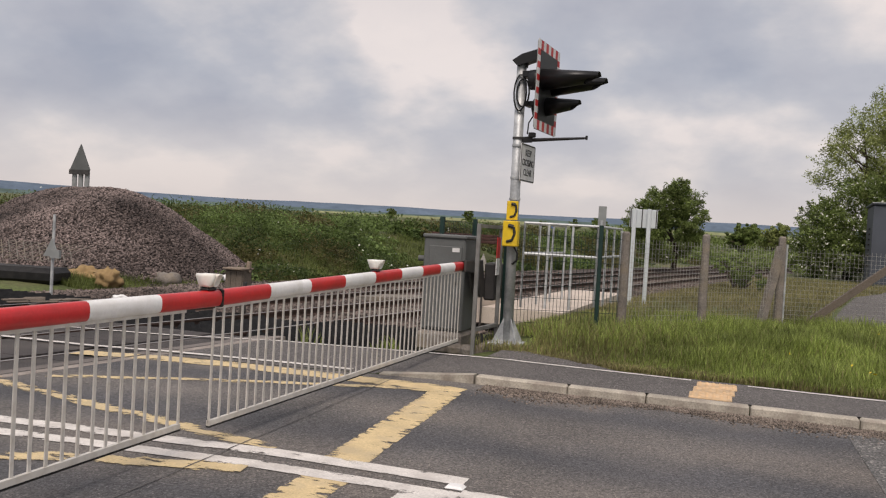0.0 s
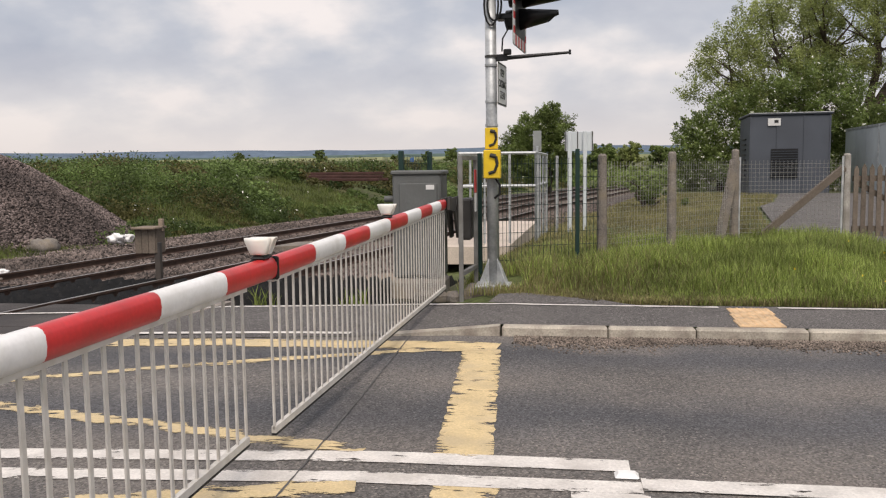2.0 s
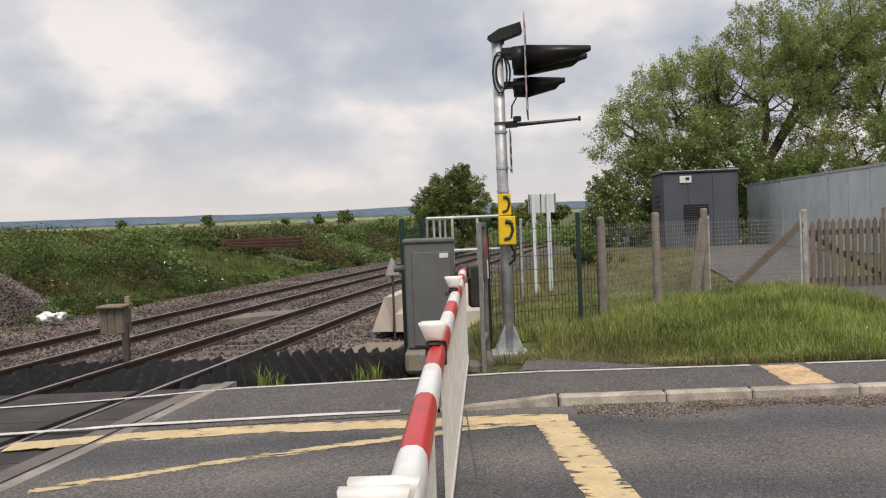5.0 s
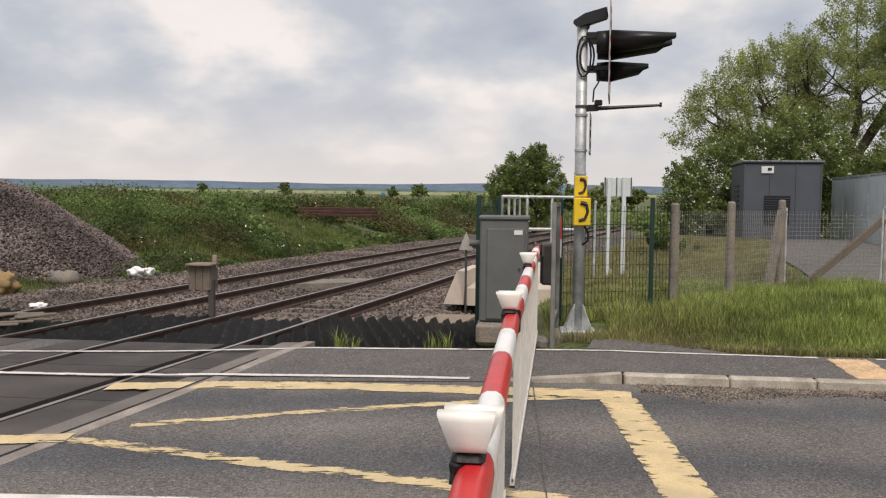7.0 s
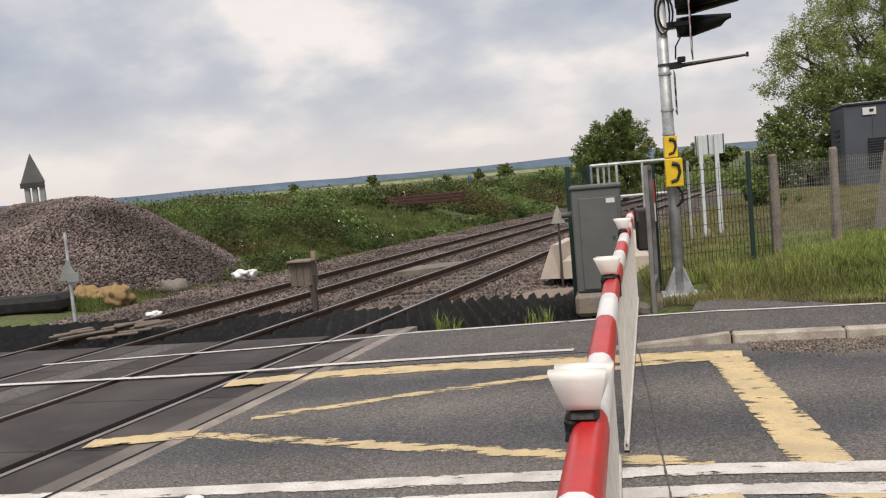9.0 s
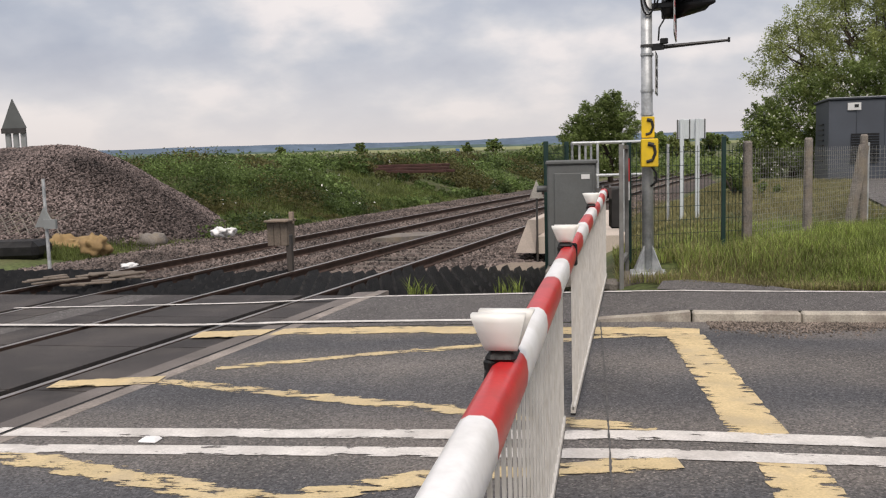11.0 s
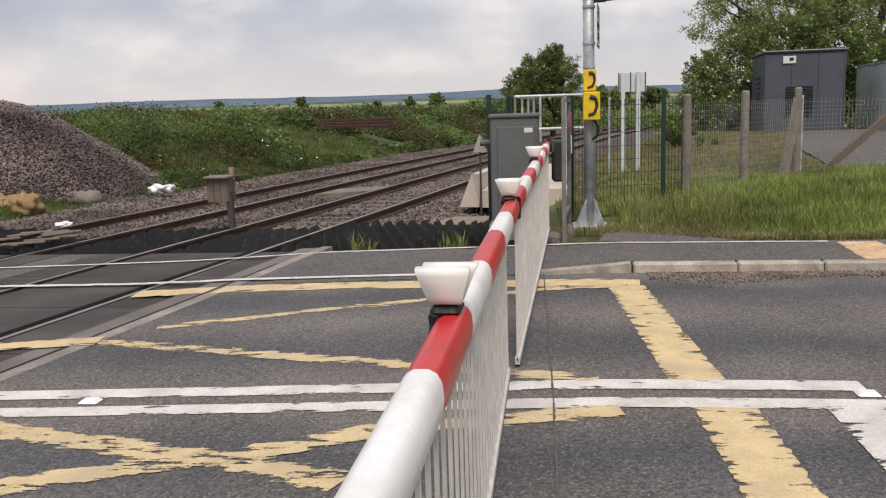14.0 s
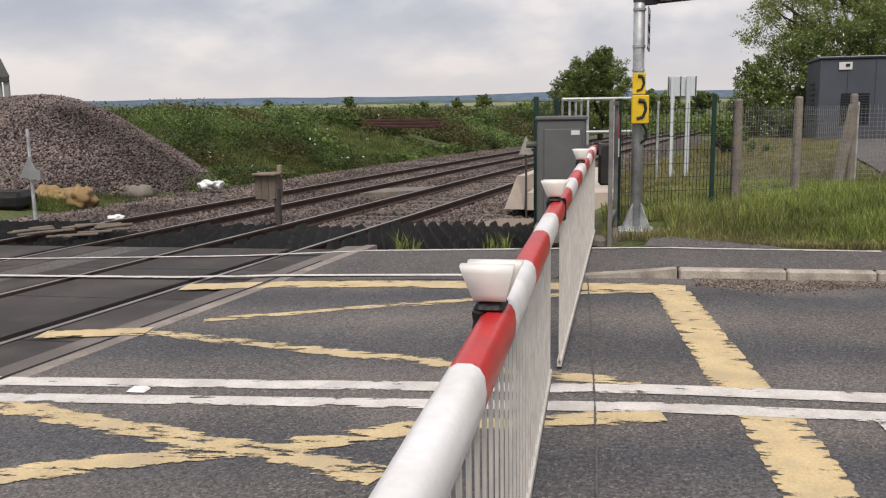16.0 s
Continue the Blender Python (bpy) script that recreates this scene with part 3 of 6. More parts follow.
g = Geo()
rim = [(-0.3, 9.18), (0.3, 9.14), (0.9, 9.12), (1.4, 9.1), (1.25, 9.2), (0.95, 9.38), (0.6, 9.46), (0.1, 9.62), (-0.2, 9.56)]
g.v = [(x, y, 0.104 + 0.12 * max(y - 9.2, 0)) for x, y in rim]
g.f = [tuple(range(len(rim)))]
solo("bare_patch", g, M_FOOT, "dusty bare patch where the footway runs out into the grass", "path", kind="structure")

# footpath through the verge to the picket gate
g = Geo()
pth = [(4.9, 8.9, 6.9, 8.9), (5.15, 10.5, 6.6, 10.6), (5.5, 12.5, 6.8, 12.6), (5.75, 15.4, 7.1, 15.5), (4.6, 16.2, 7.3, 16.2), (5.1, 19, 8.0, 19), (6.2, 25, 10.2, 25), (7.3, 28, 11.4, 28), (9.4, 36.2, 12.9, 36.2)]
for a, b, c, d in pth:
    g.v += [(a, b, float(ground_z(a, b)) + 0.07), (c, d, float(ground_z(c, d)) + 0.07)]
g.f = [(2 * i, 2 * i + 1, 2 * i + 3, 2 * i + 2) for i in range(len(pth) - 1)]
solo("footpath", g, M_FOOT, "dusty asphalt path leading through the grass to the gate and the equipment building", "path", kind="structure")


# ---- road markings ----
def stripe(name, pts, width, mat, label, group, lift=0.006, zf=mark_z, jag=0.0):
    """A painted stripe along a polyline, following the surface; its edges may be ragged."""
    g = Geo()
    line = [Vector((*p, 0)) for p in pts]
    dense = []
    for p, q in zip(line, line[1:]):
        k = max(1, int((q - p).length / (0.05 if jag else 0.25)))
        dense += [p.lerp(q, i / k) for i in range(k)]
    dense.append(line[-1])
    for i, p in enumerate(dense):
        d = (dense[min(i + 1, len(dense) - 1)] - dense[max(i - 1, 0)]).normalized()
        s = Vector((-d.y, d.x, 0)) * width / 2
        for q in (p - s * (1.08 + jag * random.uniform(-1, 1)), p - s * 0.45, p + s * 0.45, p + s * (1.08 + jag * random.uniform(-1, 1))):
            g.v.append((q.x, q.y, float(zf(q.x)) + lift))
    g.f = [(4 * i + j, 4 * i + j + 4, 4 * i + j + 5, 4 * i + j + 1) for i in range(len(dense) - 1) for j in range(3)]
    ob = solo(name, g, mat, label, "road marking", group, "structure")
    core = ob.data.attributes.new("core", "FLOAT", "POINT")
    core.data.foreach_set("value", [0.0, 1.0, 1.0, 0.0] * len(dense))
    return ob


WL, YL = "white lines", "yellow box lines"
stripe("white_line", [(-14, 4.115), (-5.1, 4.115), (0.956, 4.115)], 0.17, M_WHITE_L, "solid white centre line, one of a pair", WL)
stripe("white_line", [(-14, 3.775), (-5.1, 3.775), (1.0, 3.79)], 0.155, M_WHITE_L, "solid white centre line, one of a pair", WL)
stripe("white_line", [(1.0, 3.835), (5.3, 3.83)], 0.16, M_WHITE_L, "long white warning line in the middle of the road", WL, 0.011)
stripe("white_line", [(6.6, 3.83), (10.5, 3.83)], 0.16, M_WHITE_L, "long white warning line in the middle of the road", WL, 0.011)
stripe("stop_line", [(0.83, 0.5), (0.83, 3.70)], 0.37, M_WHITE_L, "thick white stop line before the barrier", WL, 0.008)
stripe("edge_line", [(-9.5, 7.75), (-4.4, 8.0), (-2.4, 7.9), (-1.6, 7.82)], 0.10, M_WHITE_L, "thin white line between carriageway and footway", WL, 0.02, mark_z)
for a, b in ((-8.8, 2.27), (2.9, 5.05)):
    xs = np.linspace(a, b, 12)
    stripe("footway_line", [(float(x), float(back_y(x))) for x in xs], 0.075, M_WHITE_L, "thin white line along the back of the footway", WL, 0.008, lambda x: np.where(np.asarray(x) < -3.9, mark_z(x), foot_z(x)))
Y = "worn yellow hatching of the crossing's box marking"
stripe("yellow_line", [(-5.32, 7.42), (-4.2, 7.53), (-3.0, 7.5), (-1.6, 7.33), (-0.02, 7.17)], 0.33, M_YELL_L, Y, YL, jag=0.06)
stripe("yellow_line", [(-0.16, 7.06), (0.01, 4.18)], 0.32, M_YELL_L, Y, YL, 0.0045, jag=0.07)
stripe("yellow_line", [(0.08, 3.72), (0.12, 2.0), (0.17, 0.5)], 0.32, M_YELL_L, Y, YL, 0.0045, jag=0.07)
stripe("tar_joint", [(-0.87, 0.3), (-0.87, 3.2), (-0.9, 5.5), (-0.95, 7.7)], 0.011, M_TAR, "dark tar-sealed joint across the carriageway", "tar joints", 0.0095, jag=0.6)
stripe("yellow_line", [(-4.35, 5.91), (-3.2, 6.33), (-2.04, 6.68), (-0.83, 6.99), (-0.28, 7.06)], 0.16, M_YELL_W, Y, YL, 0.005, jag=0.1)
stripe("yellow_line", [(-5.6, 5.36), (-4.66, 5.5)], 0.24, M_YELL_L, Y, YL, 0.012, jag=0.1)
stripe("yellow_line", [(-4.66, 5.48), (-2.77, 4.89), (-1.86, 4.62), (-0.6, 4.2)], 0.19, M_YELL_W, Y, YL, 0.005, jag=0.1)
stripe("yellow_line", [(-4.9, 3.72), (-3.08, 3.13), (-2.58, 3.02), (-1.9, 2.72)], 0.23, M_YELL_W, Y, YL, 0.005, jag=0.12)
stripe("yellow_line", [(-3.95, 2.56), (-3.0, 2.95), (-2.58, 3.05), (-1.82, 3.40), (-0.5, 3.66)], 0.21, M_YELL_W, Y, YL, 0.007, jag=0.12)
for x, y in ((-3.87, 3.955), (0.93, 3.96)):
    g = Geo()
    z = float(road_z(x))
    g.soft_box((x, y, z + 0.012), (0.13, 0.1, 0.024), 0.008, taper=0.8)
    solo("road_stud", g, M_WHITE, "white reflecting road stud between the centre lines", "road stud", "road studs")

# ---- crossing deck and tracks ----
def ribbon(y0, y1, off0, off1, z0, z1, step=0.6):
    """A strip alongside the rails, from one offset to another."""
    g = Geo()
    ys = np.append(np.arange(y0, y1, step), y1)
    for y in ys:
        x = float(rail_x(y))
        g.v += [(x + off0, float(y), z0), (x + off1, float(y), z1)]
    g.f = [(2 * i, 2 * i + 1, 2 * i + 3, 2 * i + 2) for i in range(len(ys) - 1)]
    return g


def block_ribbon(y0, y1, off0, off1, z0, z1, step=0.6):
    """The same with thickness."""
    g = Geo()
    ys = np.append(np.arange(y0, y1, step), y1)
    for y in ys:
        x = float(rail_x(y))
        g.v += [(x + off0, float(y), z0), (x + off1, float(y), z0), (x + off1, float(y), z1), (x + off0, float(y), z1)]
    n = len(ys)
    for i in range(n - 1):
        for j in range(4):
            g.f.append((4 * i + j, 4 * i + (j + 1) % 4, 4 * i + 4 + (j + 1) % 4, 4 * i + 4 + j))
    g.f += [(3, 2, 1, 0), (4 * n - 4, 4 * n - 3, 4 * n - 2, 4 * n - 1)]
    return g


deck = thing("crossing_deck", (-6.4, 5, -0.3), "dark rubber crossing panels between and beside the rails", "crossing deck", kind="structure")
for base in TRACKS:
    for y in np.arange(0.25, 9.7, 1.66):
        part("panel", block_ribbon(y, y + 1.64, base + 0.17, base + GAUGE - 0.17, -0.3, ZR - 0.004, 1.64), M_PANEL, deck)
        part("panel", block_ribbon(y, y + 1.64, base + GAUGE + 0.065, base + GAUGE + 0.62, -0.3, ZR - 0.002, 1.64), M_PANEL, deck)
        part("panel", block_ribbon(y, y + 1.64, base - 0.62, base - 0.065, -0.3, ZR - 0.002, 1.64), M_PANEL, deck)
solo("six_foot_surface", block_ribbon(0.2, 10.2, -3.5 + GAUGE + 0.63, -0.63, -0.3, ZR - 0.006), M_FOOT, "dark asphalt infill between the two tracks", "road", kind="structure")
g = Geo()
for x0, y0, x1, y1 in ((-5.62, 0.2, -4.98, 4.1), (-4.98, 4.1, -4.42, 7.3), (-4.42, 7.3, -4.10, 9.4), (-4.10, 9.4, -3.95, 10.3)):
    d = (Vector((x1, y1)) - Vector((x0, y0))).normalized() * 0.075
    zz = [float(road_z(v)) + 0.005 for v in (x0, x1)]
    g.prism([(x0 - d.y, y0, zz[0]), (x0 + d.y, y0, zz[0]), (x1 + d.y, y1, zz[1]), (x1 - d.y, y1, zz[1])], (0, 0, -0.12))
solo("edge_joint", Geo().add([p for y in (0.2, 2, 4.1, 5.7, 7.3, 9.0) for p in ((float(beam_x(y)) - 0.105, y, float(mark_z(beam_x(y))) + 0.009), (float(beam_x(y)) - 0.075, y, float(mark_z(beam_x(y))) + 0.009))],
                         [(2 * i, 2 * i + 1, 2 * i + 3, 2 * i + 2) for i in range(5)]), M_GROOVE, "open dirt-filled joint beside the edge beam", "joint", kind="structure")
solo("edge_beam", g, M_STRIP, "dusty concrete edge beam where the deck meets the road", "edge beam", kind="structure")


def rail(base, y0, y1, name="rail"):
    """A flat-bottomed rail as one swept section; the head is a part of its own look."""
    sec = [(-0.07, -0.155), (0.07, -0.155), (0.07, -0.14), (0.012, -0.12), (0.012, -0.045), (0.035, -0.035), (0.035, -0.004), (-0.035, -0.004), (-0.035, -0.035), (-0.012, -0.045), (-0.012, -0.12), (-0.07, -0.14)]
    g, ys = Geo(), np.append(np.arange(y0, y1, 1.0), y1)
    n = len(sec)
    for y in ys:
        x = float(rail_x(y)) + base
        g.v += [(x + a, float(y), ZR + b) for a, b in sec]
    for i in range(len(ys) - 1):
        g.f += [(n * i + j, n * i + (j + 1) % n, n * (i + 1) + (j + 1) % n, n * (i + 1) + j) for j in range(n)]
    return g


for base in TRACKS:
    trk = thing("railway_track", (float(rail_x(10)) + base + 0.75, 10, -0.33), "railway track on ballast, rusty rails with worn heads on concrete sleepers", "railway track", "two tracks")
    for r in (base, base + GAUGE):
        ob = part("rail", rail(r, -40, 95), M_RAIL, trk, "rust-brown steel rail")
        part("rail_head", block_ribbon(-40, 95, r - 0.03, r + 0.03, ZR - 0.01, ZR, 1.0), M_RHEAD, ob, "polished running surface")
        side = 0.036 if r == base else -0.036
        part("flangeway", block_ribbon(0.2, 10.2, min(r + side, r + 4.7 * side), max(r + side, r + 4.7 * side), -0.3, ZR - 0.06, 1.0), M_GROOVE, ob)
    sl = Geo()
    sl.soft_box((0, 0, 0), (2.8, 0.28, 0.2), 0.025, taper=0.9)
    sme = sl.mesh("sleeper", M_SLEEP)
    for y in np.concatenate([np.arange(10.9, 70, 0.74), np.arange(-20, -0.2, 0.74)]):
        slope = 0.166 + 0.0014 * max(float(y) - 21, 0)
        ob = new("sleeper", sme)
        ob.parent = trk
        ob.matrix_parent_inverse = Matrix.Translation(-trk.location)
        ob.matrix_basis = pose(float(rail_x(y)) + base + GAUGE / 2, float(y), -0.415, 0, 0, -math.degrees(math.atan(slope)))

g = Geo()
ys = np.concatenate([np.arange(-40, 0.1, 2), np.arange(9.8, 95, 0.7)])
offs = [-7.4, -6.8, -5.8, -4.8, -3.5, -2.65, -1.8, -1.0, -0.5, 0.85, 1.8, 2.5, 4.6]
lev = [-0.5, -0.33, -0.28, -0.29, -0.325, -0.315, -0.325, -0.275, -0.325, -0.345, -0.335, -0.34, -0.45]
for y in ys:
    for o, z in zip(offs, lev):
        x = float(rail_x(y)) + o
        g.v.append((x, float(y), z + 0.03 * noise.noise(Vector((x * 1.3, y * 1.3, 0)))))
n = len(offs)
for i in range(len(ys) - 1):
    if ys[i] < 0.05 and ys[i + 1] > 9:
        continue
    g.f += [(n * i + j, n * i + j + 1, n * (i + 1) + j + 1, n * (i + 1) + j) for j in range(n - 1)]
solo("ballast_bed", g, M_BALL, "grey-brown stone ballast bed under the tracks", "ballast", kind="structure", smooth=True)
yy = 13.1 + 32 * rng.random(60000) ** 1.6
oo = rng.uniform(-7.0, 3.7, len(yy))
keep = np.ones(len(yy), bool)
for base in TRACKS:
    for r in (base, base + GAUGE):
        keep &= np.abs(oo - r) > 0.09
near = (oo > 0.0) & (oo < GAUGE) & (np.abs((yy - 10.9 + 0.37) % 0.74 - 0.37) < 0.11)
keep &= ~(near & (rng.random(len(yy)) < 0.85))
yy, oo = yy[keep], oo[keep]
tagged(new("ballast_stones", stones(np.stack([rail_x(yy) + oo, yy, np.interp(oo, offs, lev) + 0.012], 1), 0.042, rng, "ballast_stones", M_STONE)), "loose grey and pink ballast stones between the rails", "ballast", kind="stuff")

# black trespass guards: rows of three-sided ridges beside the footway
def guard(x0s, y0, y1, top, label):
    """Ridges that run alongside the rails, each of six blocks with sloping ends; x0s are offsets from the left rail of the nearer track."""
    cx = float(rail_x(y0)) + sum(x0s) / len(x0s)
    t = thing("trespass_guard", (cx, (y0 + y1) / 2, -0.33), label, "trespass guard", "trespass guards")
    for o in x0s:
        for k in range(6):
            a, b = y0 + (y1 - y0) * k / 6, y0 + (y1 - y0) * (k + 0.97) / 6
            xa, xb = float(rail_x(a)) + o, float(rail_x(b)) + o
            h = top + random.uniform(-0.03, 0.015)
            g = Geo()
            g.add([(xa - 0.104, a, -0.37), (xa + 0.104, a, -0.37), (xa + 0.012, a + 0.07, h), (xb - 0.104, b, -0.37), (xb + 0.104, b, -0.37), (xb - 0.008, b - 0.07, h)],
                  [(0, 1, 2), (5, 4, 3), (0, 2, 5, 3), (2, 1, 4, 5), (1, 0, 3, 4)])
            part("ridge", g, M_BLACK, t)
    return t


L = "black rubber anti-trespass ridges beside the crossing"
guard(list(np.arange(1.95, 5.2, 0.21)), 10.4, 13.2, -0.10, L)
guard(list(np.arange(0.24, 1.5, 0.21)), 10.4, 13.2, -0.175, L)
guard(list(np.arange(-1.57, -0.15, 0.21)), 10.4, 13.2, -0.175, L)
guard(list(np.arange(-3.25, -2.0, 0.21)), 10.4, 12.4, -0.19, L + ", littered with timber")
guard(list(np.arange(-6.9, -3.75, 0.21)), 10.4, 13.2, -0.14, L)

# ---- kerb stones, tactile slabs ----
kerb = thing("kerb", (2, 7.78, 0), "weathered concrete kerb of single stones along the footway", "kerb", kind="structure")
joints = [-0.035, 1.014, 1.853, 2.893, 3.915, 4.93, 5.95, 6.97, 8.0, 9.0, 10.0]
for a, b in zip(joints, joints[1:]):
    g = Geo()
    g.soft_box(((a + b) / 2, 7.775, 0.0), (b - a - 0.012, 0.14, 0.2), 0.018)
    part("kerb_stone", g, M_KERB, kerb)
g = Geo()
g.add([(-1.2, 7.705, -0.1), (-0.05, 7.705, -0.1), (-0.05, 7.845, -0.1), (-1.2, 7.845, -0.1), (-1.2, 7.705, -0.006), (-0.05, 7.705, 0.1), (-0.05, 7.845, 0.1), (-1.2, 7.845, 0.0)],
      [(3, 2, 1, 0), (4, 5, 6, 7), (0, 1, 5, 4), (1, 2, 6, 5), (2, 3, 7, 6), (3, 0, 4, 7)])
part("kerb_stone", g, M_KERB, kerb, "dropped kerb stone sloping to the road")
tact = thing("tactile_paving", (2.57, 8.3, 0.1), "worn buff blister paving set into the footway", "tactile paving", kind="structure")
for j in range(3):
    g = Geo()
    y = 8.03 + j * 0.355
    x = 2.50 + j * 0.03
    g.soft_box((x, y, 0.095), (0.44, 0.345, 0.03), 0.004)
    for i in range(6):
        for k in range(5):
            g.tube((x - 0.185 + i * 0.074, y - 0.14 + k * 0.07, 0.108), (x - 0.185 + i * 0.074, y - 0.14 + k * 0.07, 0.118), 0.02, 0.013, 6)
    part("slab", g, M_TACT, tact)
n = 26000
gx = rng.uniform(0.1, 12, n)
gy = 7.7 - np.abs(rng.normal(size=n)) * 0.19 * (1 + 0.5 * np.sin(gx * 2.3) * np.sin(gx * 0.9))
tagged(new("kerb_grit", stones(np.stack([gx, gy, np.full(n, 0.004)], 1), 0.0125, rng, "kerb_grit", M_DIRT)), "brown grit and fine stones along the kerb", "gravel", kind="stuff")

# ---- the barrier ----
BX = lambda y: -1.115 + 0.0378 * max(y - 4.16, 0) - 0.0145 * max(4.16 - y, 0)          # two lengths, joined at 4.16 m
BZ = lambda y: 1.170 + 0.0214 * max(y - 4.16, 0) - 0.065    # axis of the boom


def boom_piece(y0, y1):
    """A length of the boom: a tube of rounded section."""
    g, n = Geo(), 14
    for y in (y0, y1):
        for i in range(n):
            a = 2 * math.pi * i / n
            c, s = math.cos(a), math.sin(a)
            g.v.append((BX(y) + 0.047 * math.copysign(abs(c) ** 0.75, c), y, BZ(y) + 0.064 * math.copysign(abs(s) ** 0.75, s)))
    g.v += g.v[:2 * n]          # the end caps have corners of their own, so that the tube stays evenly round
    g.f = [(i, (i + 1) % n, n + (i + 1) % n, n + i) for i in range(n)] + [tuple(range(2 * n, 3 * n))[::-1], tuple(range(3 * n, 4 * n))]
    return g


barrier = thing("level_crossing_barrier", (-1.3, 10.6, 0.0), "lowered red and white crossing boom with hanging skirt and grey cabinet", "barrier")
bands = [-0.6, -0.15, 0.70, 1.30, 1.98, 2.76, 3.44, 4.16, 4.84, 5.52, 6.2, 6.9, 7.6, 8.25, 8.85, 9.4, 9.75]
for i, (a, b) in enumerate(zip(bands, bands[1:])):
    red = [True, False, True, False, True, False, True, True, False, True, False, True, False, True, False, True][i]
    ob = part("boom_band", boom_piece(a, b), M_RED if red else M_WHITE, barrier, "glossy red band" if red else "glossy white band", True)
    if a == 4.16:
        g = Geo()
        g.soft_box((BX(4.16), 4.16, BZ(4.16)), (0.105, 0.03, 0.138), 0.01)
        part("joint", g, M_BLACK, ob, "black joint band")
g = Geo()
for a, b in ((-0.5, 3.75), (4.16, 9.75)):
    p, q = Vector((BX(a), a, BZ(a) - 0.07)), Vector((BX(b), b, BZ(b) - 0.07))
    g.prism([p + Vector((-0.02, 0, -0.012)), p + Vector((0.02, 0, -0.012)), p + Vector((0.02, 0, 0.012)), p + Vector((-0.02, 0, 0.012))], q - p)
part("hanger_rail", g, M_BAR, barrier, "white flange carrying the skirt")


def skirt(y0, y1, zb0, zb1, dx0, dx1):
    """One hinged panel of the skirt: bars between the boom and a bottom rail."""
    p, q = Vector((BX(y0) + dx0, y0, zb0)), Vector((BX(y1) + dx1, y1, zb1))
    g = Geo()
    g.prism([p + Vector((-0.014, 0, -0.02)), p + Vector((0.014, 0, -0.02)), p + Vector((0.014, 0, 0.02)), p + Vector((-0.014, 0, 0.02))], q - p)
    sk = part("skirt", g, M_BAR, barrier, "white bottom rail of the skirt")
    g = Geo()
    g.prism([p + Vector((-0.015, 0, -0.034)), p + Vector((0.015, 0, -0.034)), p + Vector((0.015, 0, -0.021)), p + Vector((-0.015, 0, -0.021))], q - p)
    part("rubber_edge", g, M_BLACK, sk, "black rubber strip")
    k = round((y1 - y0) / 0.125)
    for i in range(k + 1):
        y = y0 + 0.012 + (y1 - y0 - 0.024) * i / k
        b = p.lerp(q, (y - y0) / (y1 - y0))
        g = Geo()
        top = BZ(y) - 0.075
        g.box((b.x, y, (top + b.z) / 2), (0.009, 0.024, top - b.z))
        part("bar", g, M_BAR, sk)


skirt(-0.5, 3.78, 0.19, 0.19, 0.03, -0.02)
skirt(4.08, 9.72, 0.155, 0.2, 0.02, 0.02)


def boom_lamp(y):
    """Two hooded lamps, back to back, on a black rubber saddle."""
    x, z = BX(y) - 0.018, BZ(y) + 0.06
    g = Geo()
    g.soft_box((x + 0.005, y, z + 0.014), (0.085, 0.12, 0.036), 0.014, taper=0.9)
    g.soft_box((x - 0.022, y - 0.005, z - 0.025), (0.03, 0.09, 0.075), 0.012, taper=1.3)
    g.tube((x - 0.03, y - 0.05, z - 0.05), (x - 0.02, y - 0.03, z + 0.01), 0.012, 0.014, 8)
    sad = part("lamp_saddle", g, M_BLACK, barrier, "black rubber saddle")
    for s, dy in ((1, 0.032), (-1, -0.032)):
        cx = x + 0.005
        g, m = Geo(), 18
        t0, t1 = (-0.066, 0.084) if s > 0 else (-0.078, 0.066)
        for end in (0, 1):
            for i in range(m):
                a = 2 * math.pi * i / m
                k = 0.5 + 0.5 * math.copysign(abs(math.sin(a)) ** 0.5, math.sin(a))
                hx0 = (-0.038 + (t0 + 0.038) * k) if end == 0 else (0.044 + (t1 - 0.044) * k)
                g.v.append((cx + hx0, y + dy + 0.034 * math.copysign(abs(math.cos(a)) ** 0.45, math.cos(a)), z + 0.079 + 0.049 * math.copysign(abs(math.sin(a)) ** 0.5, math.sin(a))))
        g.f = [(i, (i + 1) % m, m + (i + 1) % m, m + i) for i in range(m)] + [tuple(range(m))[::-1] if s > 0 else tuple(range(m, 2 * m))]
        hood = part("lamp_hood", g, M_LAMPW, sad, "aged white plastic hood", True)
        mod = hood.modifiers.new("wall", "SOLIDIFY")
        mod.thickness, mod.offset = 0.006, -1
        g = Geo()
        g.tube((cx - s * 0.02, y + dy, z + 0.08), (cx + s * 0.02, y + dy, z + 0.08), 0.019, 0.021, 12)
        part("lamp", g, M_LENS, sad, "dark red lens")


for y in (1.22, 4.05, 7.0):
    boom_lamp(y)
# cabinet and counterweight
g = Geo()
g.soft_box((-1.325, 10.56, 0.92), (0.64, 0.6, 1.36), 0.02)
cab = part("cabinet", g, M_GREYP, barrier, "grey painted machine cabinet")
g = Geo()
g.soft_box((-1.325, 10.56, 1.62), (0.68, 0.65, 0.06), 0.018)
part("cabinet_lid", g, M_GREYP, cab)
g = Geo()
g.soft_box((-1.30, 10.25, 0.88), (0.50, 0.03, 1.2), 0.008)
door = part("cabinet_door", g, M_GREYP, cab, "flat panel door")
g = Geo()
g.box((-1.14, 10.232, 1.43), (0.11, 0.006, 0.06))
part("plate", g, M_SIGNW, cab, "small pale rating plate")
g = Geo()
